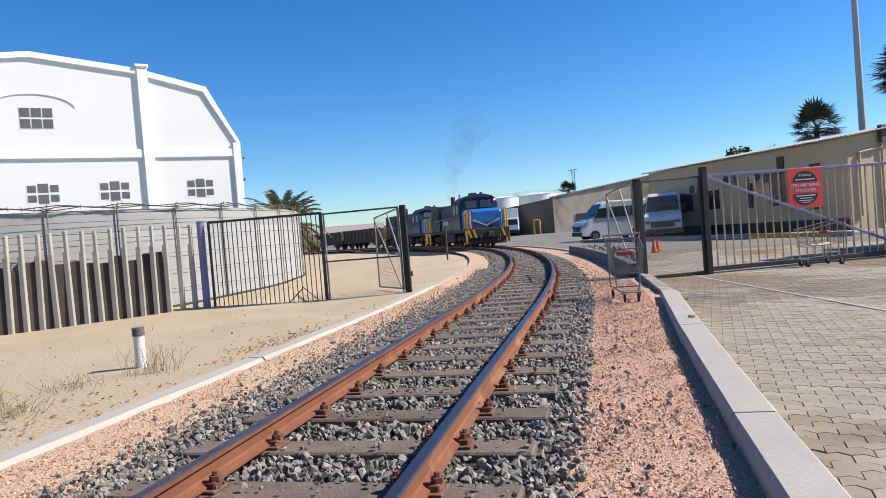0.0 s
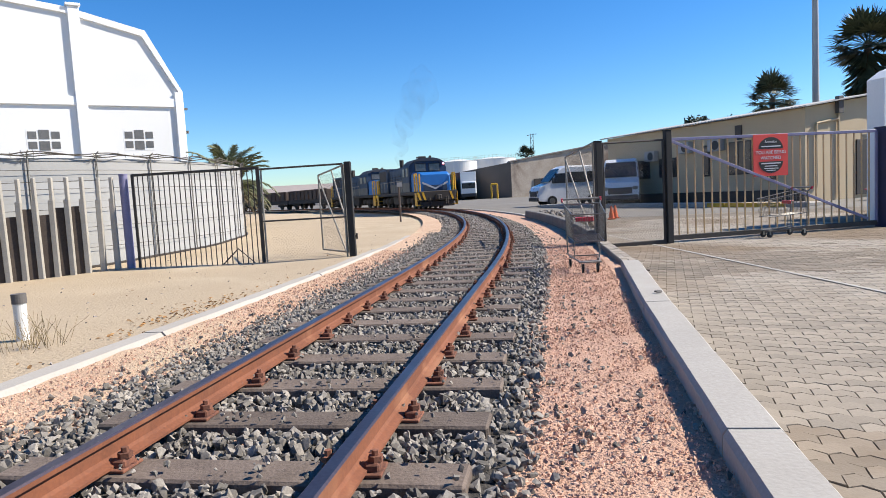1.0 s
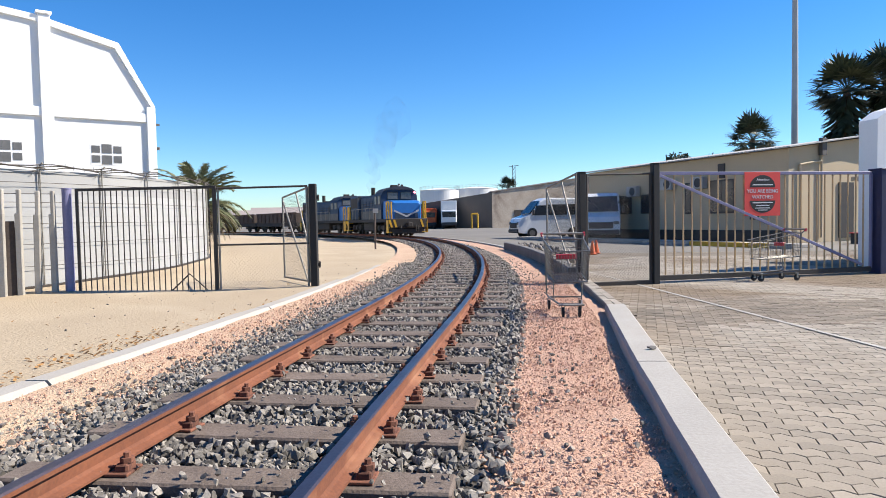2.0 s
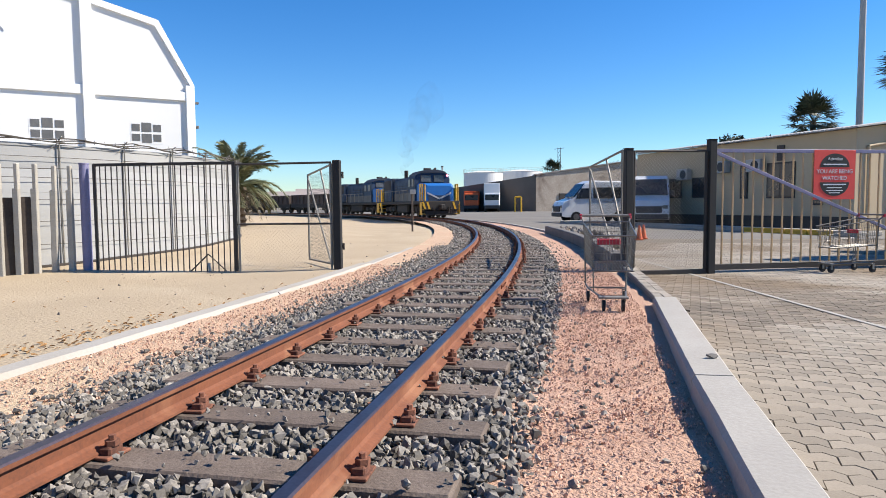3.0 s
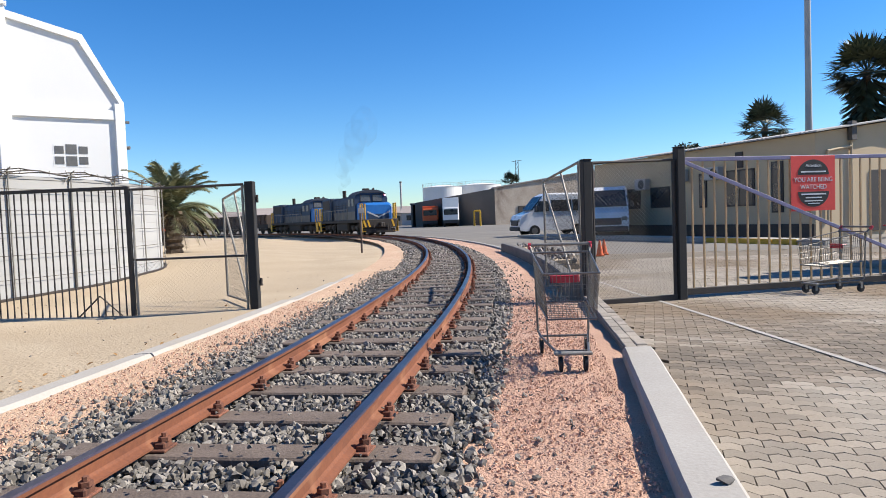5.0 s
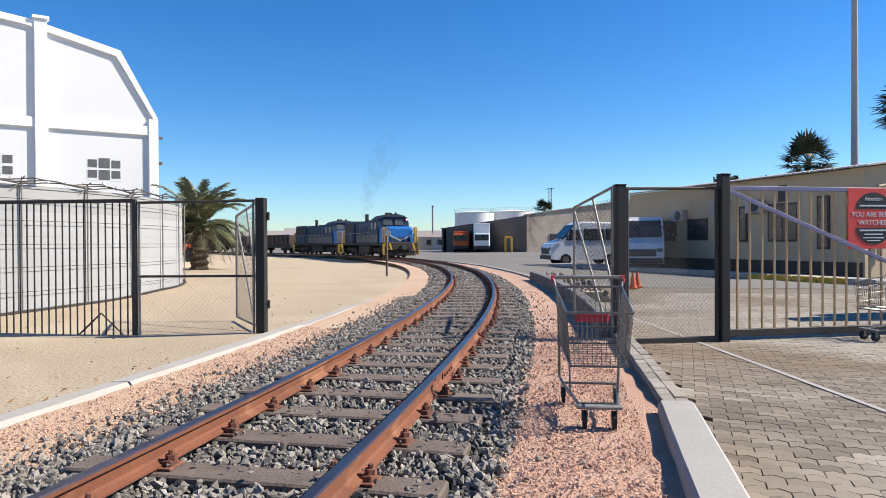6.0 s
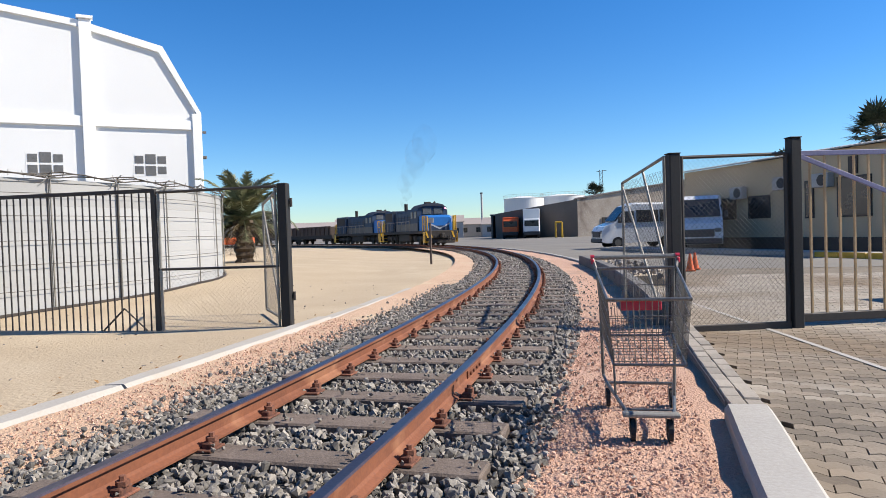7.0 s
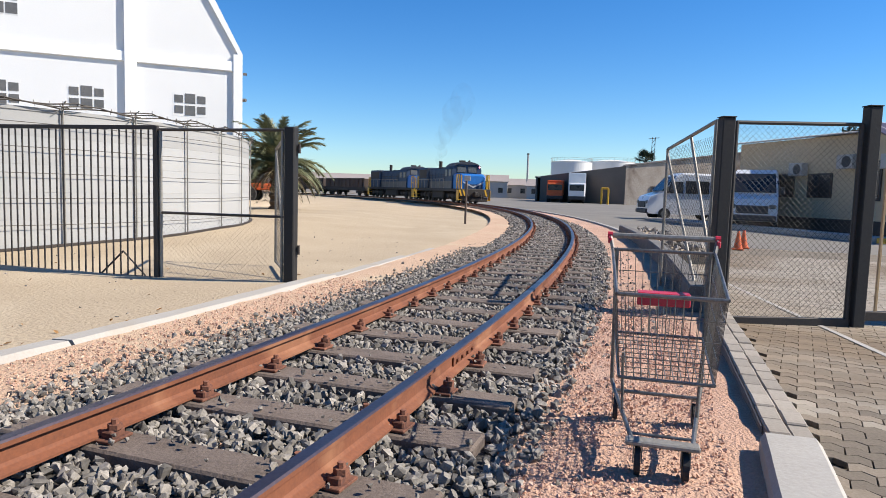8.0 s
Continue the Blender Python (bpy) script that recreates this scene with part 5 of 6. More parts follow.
def date_palm(x, y, z, h, L, label, seed):
    rnd = random.Random(seed)
    root = thing("date_palm", pose(x, y, z), label, "palm tree")
    bm = bmesh.new()
    rings = []
    for i in range(15):
        t = i / 14
        r = (0.34 - 0.06 * t + (0.10 * (i % 2)) + (0.14 * max(0, t - 0.75) * 4)) * h / 2.0
        rings.append([(r * math.cos(a) * rnd.uniform(0.92, 1.08), r * math.sin(a) * rnd.uniform(0.92, 1.08), t * h) for a in np.linspace(0, 6.283, 15)[:-1]])
    loft(bm, rings)
    part("trunk", bm, TRUNK, root)
    bm = bmesh.new()
    for i in range(64):
        lift = rnd.choice((rnd.uniform(0.75, 1.4), rnd.uniform(0.2, 0.9), rnd.uniform(0.0, 0.6)))
        frond(bm, (0, 0, h - 0.05), rnd.uniform(0, 6.283), lift, L * rnd.uniform(0.8, 1.08), rnd.uniform(1.1, 2.1), L * 0.145, rnd)
    part("crown", bm, PALMLEAF, root)
    bm = bmesh.new()
    for i in range(16):
        frond(bm, (0, 0, h - 0.15), rnd.uniform(0, 6.283), rnd.uniform(-0.4, 0.1), L * rnd.uniform(0.55, 0.8), rnd.uniform(1.2, 1.8), L * 0.14, rnd, 18)
    part("dry_skirt", bm, PALMDRY, root, "dry brown hanging fronds")


def fan_palm(x, y, z, h, R, label, seed, skirt=0.0):
    rnd = random.Random(seed)
    root = thing("fan_palm", pose(x, y, z), label, "palm tree", "fan palms")
    bm = bmesh.new()
    tube(bm, (0, 0, 0), (0, 0, h), 0.38, 12, 0.26)
    part("trunk", bm, TRUNK, root)
    bm = bmesh.new()

    def fans(bm, k, lo, hi, rr):
        for _ in range(k):
            az, el = rnd.uniform(0, 6.283), rnd.uniform(lo, hi)
            d = Vector((math.cos(az) * math.cos(el), math.sin(az) * math.cos(el), math.sin(el)))
            q = Vector((0, 0, h)) + d * rr * rnd.uniform(0.35, 0.6)
            tube(bm, (0, 0, h - 0.1), q, 0.025, 4)
            u = d.cross(Vector((0, 0, 1))).normalized()
            v = (u.cross(d)).normalized()
            for j in range(13):
                a = radians(-85 + 170 * j / 12)
                tip = q + (d * math.cos(a) + u * math.sin(a) * 0.95 + v * 0.12 * math.cos(a * 2) - Vector((0, 0, 0.16))).normalized() * rr * rnd.uniform(0.40, 0.54)
                mid = q.lerp(tip, 0.55)
                e = (tip - q).cross(v).normalized() * rr * (0.036 if skirt else 0.032)
                f = [bm.verts.new(p) for p in (q, mid + e, tip, mid - e)]
                bm.faces.new(f)
    fans(bm, 70 if skirt else 46, -0.5, 1.45, R)
    part("crown", bm, FANDARK, root)
    if skirt:
        bm = bmesh.new()
        for _ in range(int(260 * skirt)):
            az, zz = rnd.uniform(0, 6.283), h - rnd.uniform(0.1, 1.0) * skirt * 4.2
            r = R * rnd.uniform(0.4, 0.62)
            p = Vector((math.cos(az) * 0.3, math.sin(az) * 0.3, zz))
            tip = Vector((math.cos(az) * r, math.sin(az) * r, zz - R * 0.3))
            for j in range(4):
                e = Vector((-math.sin(az), math.cos(az), rnd.uniform(-0.4, 0.4))) * rnd.uniform(0.1, 0.3)
                f = [bm.verts.new(q) for q in (p, p.lerp(tip, 0.7) + e, tip + e * 1.4, p.lerp(tip, 0.7) - e * 0.4)]
                bm.faces.new(f)
        part("dry_skirt", bm, FANDARK, root, "dense dark hanging skirt of old leaves")


def leafy_tree(x, y, z, h, r, label, seed):
    rnd = random.Random(seed)
    root = thing("tree", pose(x, y, z), label, "tree", "trees behind the office")
    bm = bmesh.new()
    tube(bm, (0, 0, 0), (0, 0, h * 0.6), 0.22, 8, 0.12)
    for _ in range(6):
        a = rnd.uniform(0, 6.28)
        tube(bm, (0, 0, h * 0.45), (math.cos(a) * r * 0.6, math.sin(a) * r * 0.6, h * rnd.uniform(0.65, 0.85)), 0.08, 6, 0.03)
    part("trunk", bm, TRUNK, root)
    cl = [(rnd.uniform(-r, r), rnd.uniform(-r * 0.6, r * 0.6), h * rnd.uniform(0.62, 0.92), rnd.uniform(0.5, 0.95)) for _ in range(16)]
    bm = bmesh.new()
    for cx, cy, cz, cr in cl:
        for _ in range(110):
            d = Vector((rnd.gauss(0, 1), rnd.gauss(0, 1), rnd.gauss(0, 0.7))).normalized() * cr * rnd.uniform(0.6, 1.1)
            c = Vector((cx, cy, cz)) + d
            u, v = (Vector((rnd.gauss(0, 1), rnd.gauss(0, 1), rnd.gauss(0, 1))).normalized() * 0.13 for _ in range(2))
            bm.faces.new([bm.verts.new(q) for q in (c - u, c + v, c + u, c - v)])
    part("crown", bm, SHRUB, root)


# ---- far things ----
def build_far():
    # warehouse: near corner at (-7, 107)
    root = thing("warehouse", pose(-7.0, 106.5, -0.2), "old warehouse with stained plaster, one side coloured dark for shade", "warehouse")
    # the shade on this side is put into its darker wall colour
    bm = bmesh.new()
    loft(bm, [[(0, 0, 0), (0, 0, 5.6), (-14, 8.0, 4.1), (-14, 8.0, 0)], [(10, 24, 0), (10, 24, 5.5), (-4, 32, 4.5), (-4, 32, 0)]])
    part("dark_side", bm, WAREHOUSE, root)
    bm = bmesh.new()
    loft(bm, [[(0.02, -0.06, 0), (0.02, -0.06, 5.6), (17, 9.0, 8.3), (17, 9.0, 0)], [(-1, 6, 0), (-1, 6, 5.6), (16, 15, 8.3), (16, 15, 0)]])
    part("plaster_wall", bm, WAREPALE, root, "stained plaster wall")
    bm = bmesh.new()
    loft(bm, [[(-0.2, -0.3, 5.6), (17.2, 8.7, 8.35), (17.2, 8.7, 8.5), (-0.2, -0.3, 5.8)], [(-1, 6, 5.7), (16, 15, 8.4), (16, 15, 8.6), (-1, 6, 5.9)]])
    part("roof", bm, FARROOF, root)
    for x0, y0, w, z in ((4.2, 2.1, 1.6, 2.6), (8.4, 4.35, 1.2, 1.6)):
        bm = bmesh.new()
        bx(bm, (x0, y0, z / 2 + 0.2), (w, 0.12, z), Matrix.Translation((x0, y0, 0)) @ Matrix.Rotation(radians(28.0), 4, 'Z') @ Matrix.Translation((-x0, -y0, 0)))
        part("door", bm, FRAME_DK, root)
    # low open shed with lorries
    root = thing("lean_to_shed", pose(-20.5, 114, -0.2), "low dark open-fronted shed beside the warehouse", "shed")
    bm = bmesh.new()
    bx(bm, (4, 5, 3.95), (11, 8, 0.25), bev=0.03)
    part("roof", bm, FARROOF, root)
    bm = bmesh.new()
    bx(bm, (4, 8.8, 2), (11, 0.3, 4))
    bx(bm, (9.2, 5, 2), (0.3, 8, 4))
    bx(bm, (-1.2, 5, 2), (0.3, 8, 4))
    part("wall", bm, WAREHOUSE, root)
    for x, y, cab, box_, lab in ((-13.6, 104.5, VANWHITE, VANWHITE, "white lorry with a tall pale load box parked by the warehouse"), (-17.2, 107.0, ORANGE, ORANGE, "orange lorry parked under the low shed")):
        root = thing("lorry", pose(x, y, -0.15, 0, 0, 8), lab, "lorry", "parked lorries")
        bm = bmesh.new()
        bx(bm, (0, 0, 1.75), (2.4, 2.1, 2.3), bev=0.15)
        part("cab", bm, cab, root)
        bm = bmesh.new()
        bx(bm, (0, -1.03, 2.2), (2.1, 0.06, 0.85), bev=0.02)
        part("windscreen", bm, GLASS_DK, root)
        bm = bmesh.new()
        bx(bm, (0, 4.2, 2.6 if box_ is VANWHITE else 2.2), (2.5, 6, 3.6 if box_ is VANWHITE else 2.2), bev=0.05)
        part("load_box", bm, box_, root)
        bm = bmesh.new()
        bx(bm, (0, -1.0, 0.75), (2.4, 0.25, 0.5), bev=0.04)
        bx(bm, (0, 3, 0.8), (1.0, 8, 0.3))
        part("chassis", bm, VANDARK, root)
        for wx in (-1.0, 1.0):
            for wy in (-0.2, 4.5, 6):
                bm = bmesh.new()
                tube(bm, (wx - 0.15, wy, 0.5), (wx + 0.15, wy, 0.5), 0.5, 16)
                part("wheel", bm, TYRE, root)
    # yellow frame in the yard
    root = thing("yellow_barrier", pose(-9.3, 101.5, -0.155), "yellow painted steel hoop barrier in the yard", "barrier")
    for x in (-0.45, 0.45):
        bm = bmesh.new()
        tube(bm, (x, 0, 0), (x, 0, 2.2), 0.14, 10)
        part("leg", bm, YELLOW, root)
    bm = bmesh.new()
    tube(bm, (-0.45, 0, 2.2), (0.45, 0, 2.2), 0.14, 10)
    part("crossbar", bm, YELLOW, root)
    # storage tanks
    for x, y, r, h in ((-27.0, 186, 5.4, 10.4), (-17.5, 196, 6.2, 11.0)):
        root = thing("storage_tank", pose(x, y, -0.2), "big white cylindrical storage tank behind the sheds", "storage tank", "white storage tanks")
        bm = bmesh.new()
        tube(bm, (0, 0, 0), (0, 0, h - 0.6), r, 48)
        part("shell", bm, TANKWHITE, root)
        bm = bmesh.new()
        tube(bm, (0, 0, h - 0.6), (0, 0, h), r + 0.1, 48, r * 0.3)
        part("roof", bm, TANKWHITE, root)
        bm = bmesh.new()
        ring = [(math.cos(a) * (r + 0.05), math.sin(a) * (r + 0.05)) for a in np.linspace(0, 6.283, 33)[:-1]]
        for (xa, ya), (xb, yb) in zip(ring, ring[1:] + ring[:1]):
            tube(bm, (xa, ya, h - 0.6), (xa, ya, h + 0.4), 0.02, 4)
            tube(bm, (xa, ya, h + 0.4), (xb, yb, h + 0.4), 0.02, 4)
        part("railing", bm, GALV, root)
    root = thing("chimney_pole", pose(-31.7, 153.5, -0.2), "slim grey steel chimney far behind the yard", "chimney")
    bm = bmesh.new()
    tube(bm, (0, 0, 0), (0, 0, 9.8), 0.24, 14, 0.22)
    part("shaft", bm, ROOF, root)
    bm = bmesh.new()
    tube(bm, (0, 0, 9.8), (0, 0, 10.1), 0.27, 14)
    part("collar", bm, CAPGREY, root)
    rnd = random.Random(17)
    for x, y, w, dd, h, ang in ((-40, 150, 9, 7, 3.6, 15), (-33, 158, 10, 7, 3.0, 10), (-27, 150, 7, 6, 2.8, 5), (-47, 165, 12, 8, 4.0, 20), (-75, 150, 26, 9, 3.2, 25), (-62, 160, 16, 8, 3.9, 22), (-95, 145, 24, 9, 3.4, 30), (-112, 135, 22, 9, 3.6, 35)):
        root = thing("far_house", pose(x, y, -0.2, 0, 0, ang), "low pale distant building with a pitched roof", "house", "distant houses")
        bm = bmesh.new()
        bx(bm, (0, 0, h / 2), (w, dd, h), bev=0.03)
        part("wall", bm, FARWALL, root)
        bm = bmesh.new()
        loft(bm, [[(xx, -dd / 2 - 0.4, h), (xx, 0, h + 1.5), (xx, dd / 2 + 0.4, h)] for xx in (-w / 2 - 0.3, w / 2 + 0.3)])
        part("roof", bm, FARROOF, root)
        for i in range(int(w // 3)):
            bm = bmesh.new()
            bx(bm, (-w / 2 + 1.5 + i * 3, -dd / 2 - 0.02, 1.7), (1.0, 0.1, 1.1))
            part("window", bm, GLASS_DK, root)
    # lighting mast
    root = thing("light_mast", pose(26.0, 74.2, -0.2), "very tall slim steel lighting mast behind the office", "mast")
    bm = bmesh.new()
    tube(bm, (0, 0, 0), (0, 0, 38), 0.36, 14, 0.2)
    part("pole", bm, ROOF, root)
    bm = bmesh.new()
    tube(bm, (0, 0, 37.6), (0, 0, 38.2), 1.2, 14)
    part("lamp_ring", bm, CAPGREY, root)
    root = thing("lattice_mast", pose(-4.2, 127.5, -0.2), "thin lattice radio mast behind the warehouse", "mast")
    bm = bmesh.new()
    for sx in (-0.25, 0.25):
        tube(bm, (sx, 0, 0), (sx, 0, 11.5), 0.05, 5)
    for i in range(14):
        tube(bm, (-0.25, 0, 0.8 * i), (0.25, 0, 0.8 * i + 0.8), 0.035, 4)
    tube(bm, (-0.9, 0, 11.2), (0.9, 0, 11.4), 0.05, 5)
    part("lattice", bm, CAPGREY, root)
    # yellow machine behind the palm
    root = thing("loader", pose(-28.5, 49.5, -0.1, 0, 0, 20), "orange construction loader parked behind the palm", "loader")
    bm = bmesh.new()
    bx(bm, (0, 0, 1.1), (3.6, 1.6, 0.5), bev=0.08)
    part("body", bm, ORANGE, root)
    bm = bmesh.new()
    bx(bm, (-0.5, 0, 1.7), (1.3, 1.4, 0.7), bev=0.06)
    part("cab", bm, VANDARK, root)
    for x in (-1.2, 1.2):
        for y in (-0.9, 0.9):
            bm = bmesh.new()
            tube(bm, (x, y - 0.2, 0.55), (x, y + 0.2, 0.55), 0.58, 16)
            part("wheel", bm, TYRE, root)


# ---- train ----
def build_loco():
    """Local y towards its nose, z up from the rail head, 15 m long."""
    root = thing("diesel_locomotive", Matrix(), "blue and grey diesel locomotive with yellow handrails, running", "locomotive", "locomotives")
    bm = bmesh.new()
    bx(bm, (0, 0, 1.05), (2.7, 14.4, 0.24), bev=0.03)
    part("deck", bm, LOCODARK, root)
    bm = bmesh.new()
    bx(bm, (0, 0, 0.62), (2.2, 3.6, 0.75), bev=0.12)
    part("fuel_tank", bm, LOCODARK, root)
    for yc in (4.6, -4.6):
        bm = bmesh.new()
        for s in (-1, 1):
            bx(bm, (s * 0.95, yc, 0.58), (0.14, 4.0, 0.3), bev=0.04)
            for k in (-1.35, 0, 1.35):
                bx(bm, (s * 1.0, yc + k, 0.5), (0.18, 0.42, 0.36), bev=0.05)
                tube(bm, (s * 1.0, yc + k + 0.45, 0.4), (s * 1.0, yc + k + 0.45, 0.78), 0.09, 8)
        bx(bm, (0, yc, 0.65), (1.6, 3.4, 0.3), bev=0.05)
        bg = part("bogie", bm, LOCODARK, root)
        for k in (-1.35, 0, 1.35):
            for s in (-1, 1):
                bm = bmesh.new()
                tube(bm, (s * 0.50, yc + k, 0.46), (s * 0.63, yc + k, 0.46), 0.46, 20)
                tube(bm, (s * 0.46, yc + k, 0.46), (s * 0.50, yc + k, 0.46), 0.49, 20)
                part("wheel", bm, LOCODARK, bg)
    # nose
    bm = bmesh.new()
    rings = []
    for y, w, z in ((4.9, 1.05, 2.45), (6.0, 1.03, 2.42), (6.55, 0.98, 2.36), (6.78, 0.88, 2.22)):
        w *= 1.12
        rings.append([(-w, y, 1.17), (-w, y, z - 0.15), (-w + 0.14, y, z), (w - 0.14, y, z), (w, y, z - 0.15), (w, y, 1.17)])
    loft(bm, rings)
    part("nose", bm, NOSEBLUE, root, "bright blue short hood")
    for s in (-1, 1):
        bm = bmesh.new()
        loft(bm, [[(s * 0.86, 6.80, 1.78), (s * 0.86, 6.80, 1.66), (0, 6.80, 1.26), (0, 6.80, 1.38)], [(s * 0.86, 6.815, 1.78), (s * 0.86, 6.815, 1.66), (0, 6.815, 1.26), (0, 6.815, 1.38)]])
        part("chevron", bm, LOCOPALE, root, "white chevron stripe")
    bm = bmesh.new()
    loft(bm, [[(-0.8, 6.80, 1.55), (0.8, 6.80, 1.55), (0.8, 6.80, 1.18), (-0.8, 6.80, 1.18)], [(-0.8, 6.806, 1.55), (0.8, 6.806, 1.55), (0.8, 6.806, 1.18), (-0.8, 6.806, 1.18)]])
    part("nose_panel", bm, LOCOBLUE, root)
    # cab
    bm = bmesh.new()
    rings = []
    for y in (2.9, 5.0):
        rings.append([(-1.3, y, 1.17), (-1.3, y, 2.75), (-1.18, y, 3.05), (-0.85, y, 3.28), (-0.4, y, 3.38), (0.4, y, 3.38), (0.85, y, 3.28), (1.18, y, 3.05), (1.3, y, 2.75), (1.3, y, 1.17)])
    loft(bm, rings)
    part("cab", bm, LOCOBLUE, root)
    bm = bmesh.new()
    rings = []
    for y in (2.75, 5.15):
        rings.append([(-1.22, y, 3.04), (-0.87, y, 3.3), (-0.4, y, 3.42), (0.4, y, 3.42), (0.87, y, 3.3), (1.22, y, 3.04), (0.8, y, 3.2), (-0.8, y, 3.2)])
    loft(bm, rings)
    part("cab_roof", bm, LOCOROOF, root)
    for x in (-0.48, 0.48):
        bm = bmesh.new()
        bx(bm, (x, 5.01, 2.78), (0.8, 0.04, 0.56), bev=0.02)
        w = part("windscreen", bm, VANDARK, root)
        bm = bmesh.new()
        bx(bm, (x, 5.035, 2.78), (0.70, 0.02, 0.46), bev=0.01)
        part("pane", bm, CHROME, w)
    for s in (-1, 1):
        for y in (3.4, 4.45):
            bm = bmesh.new()
            bx(bm, (s * 1.3, y, 2.5), (0.04, 0.62, 0.62), bev=0.01)
            w = part("side_window", bm, VANDARK, root)
            bm = bmesh.new()
            bx(bm, (s * 1.32, y, 2.5), (0.02, 0.52, 0.52))
            part("pane", bm, PANE_GREY if s < 0 else CHROME, w)
        bm = bmesh.new()
        bx(bm, (s * 1.305, 3.95, 1.5), (0.012, 2.05, 0.62))
        part("cab_stripe", bm, LOCOGREY, root)
    bm = bmesh.new()
    bx(bm, (0, 5.0, 3.28), (0.46, 0.16, 0.2), bev=0.03)
    hl = part("headlight_box", bm, LOCODARK, root)
    for x in (-0.11, 0.11):
        bm = bmesh.new()
        tube(bm, (x, 5.07, 3.28), (x, 5.10, 3.28), 0.08, 12)
        part("headlight", bm, CHROME, hl)
    bm = bmesh.new()
    tube(bm, (-1.12, 5.0, 3.0), (-1.12, 5.05, 3.0), 0.07, 10)
    part("marker_lamp", bm, LAMPRED, root, "lit reddish marker lamp")
    bm = bmesh.new()
    bx(bm, (0.1, 4.0, 3.5), (0.5, 0.35, 0.16), bev=0.03)
    tube(bm, (-0.3, 4.2, 3.4), (-0.3, 4.75, 3.5), 0.05, 8, 0.09)
    part("horn", bm, LOCODARK, root)
    # long hood
    bm = bmesh.new()
    bx(bm, (0, -2.0, 2.05), (1.8, 9.9, 1.76), bev=0.06)
    part("long_hood", bm, LOCOBLUE, root)
    for s in (-1, 1):
        bm = bmesh.new()
        bx(bm, (s * 0.905, -2.0, 1.5), (0.012, 9.7, 0.62))
        part("hood_stripe", bm, LOCOGREY, root, "faded grey stripe")
        for i in range(9):
            bm = bmesh.new()
            bx(bm, (s * 0.91, 2.3 - i * 1.05, 2.2), (0.03, 0.9, 0.72), bev=0.01)
            dr = part("hood_door", bm, LOCOBLUE, root)
            for k in range(3):
                bm = bmesh.new()
                bx(bm, (s * 0.93, 2.3 - i * 1.05, 2.02 + 0.18 * k), (0.02, 0.7, 0.05))
                part("louvre", bm, LOCODARK, dr)
    bm = bmesh.new()
    bx(bm, (0, -5.2, 2.15), (2.3, 3.2, 1.95), bev=0.08)
    part("radiator_section", bm, LOCOBLUE, root)
    for s in (-1, 1):
        bm = bmesh.new()
        bx(bm, (s * 1.155, -5.2, 2.55), (0.03, 2.6, 0.8), bev=0.01)
        part("radiator_grille", bm, LOCODARK, root)
    bm = bmesh.new()
    bx(bm, (0, -1.2, 2.98), (1.3, 5.6, 0.16), bev=0.04)
    part("roof_walk", bm, LOCOROOF, root)
    bm = bmesh.new()
    tube(bm, (0, -3.0, 2.9), (0, -3.0, 3.75), 0.17, 12)
    part("exhaust_stack", bm, LOCODARK, root)
    for y in (0.4, -1.0):
        bm = bmesh.new()
        tube(bm, (0, y, 3.0), (0, y, 3.12), 0.45, 16)
        part("roof_fan", bm, LOCODARK, root)
    # front beam, coupler, steps, rails
    for e in (1, -1):
        bm = bmesh.new()
        bx(bm, (0, e * 7.15, 0.85), (2.5, 0.16, 0.62), bev=0.03)
        pl = part("end_beam", bm, LOCODARK, root)
        for i in range(8):
            bm = bmesh.new()
            x = -1.1 + i * 0.31
            loft(bm, [[(x, e * 7.235, 0.6), (x + 0.14, e * 7.235, 0.6), (x + 0.3, e * 7.235, 1.1), (x + 0.16, e * 7.235, 1.1)], [(x, e * 7.242, 0.6), (x + 0.14, e * 7.242, 0.6), (x + 0.3, e * 7.242, 1.1), (x + 0.16, e * 7.242, 1.1)]])
            if abs(x + 0.15) > 0.75:
                part("hazard_stripe", bm, YELLOW, pl)
            else:
                bm.free()
        bm = bmesh.new()
        bx(bm, (0, e * 7.45, 0.78), (0.32, 0.5, 0.3), bev=0.05)
        bx(bm, (0.1, e * 7.68, 0.78), (0.16, 0.2, 0.34), bev=0.04)
        part("coupler", bm, LOCODARK, root)
        for x in (-0.55, 0.55, -0.7):
            bm = bmesh.new()
            tube(bm, (x, e * 7.25, 0.75), (x * 0.9, e * 7.45, 0.3), 0.03, 6)
            part("air_hose", bm, LOCODARK, root)
        bm = bmesh.new()
        bx(bm, (0, e * 7.1, 0.33), (2.3, 0.1, 0.35), bev=0.03)
        part("rail_guard", bm, LOCODARK, root)
        for s in (-1, 1):
            bm = bmesh.new()
            for k in range(3):
                bx(bm, (s * 1.17, e * 6.9, 0.28 + 0.3 * k), (0.36, 0.5, 0.04))
            bx(bm, (s * 1.36, e * 6.9, 0.65), (0.03, 0.55, 0.85))
            part("step", bm, YELLOW, root, "yellow painted corner steps")
            for dx, dy in ((1.28, 7.0), (1.28, 6.4), (1.12, 7.1)):
                bm = bmesh.new()
                tube(bm, (s * dx, e * dy, 1.1), (s * dx, e * dy, 2.3), 0.05, 8)
                part("handrail", bm, YELLOW, root, "yellow handrail")
            bm = bmesh.new()
            tube(bm, (s * 1.28, e * 7.0, 2.3), (s * 1.28, e * 6.4, 2.3), 0.045, 6)
            tube(bm, (s * 1.28, e * 7.0, 1.7), (s * 1.28, e * 6.4, 1.7), 0.035, 6)
            part("handrail", bm, YELLOW, root, "yellow handrail")
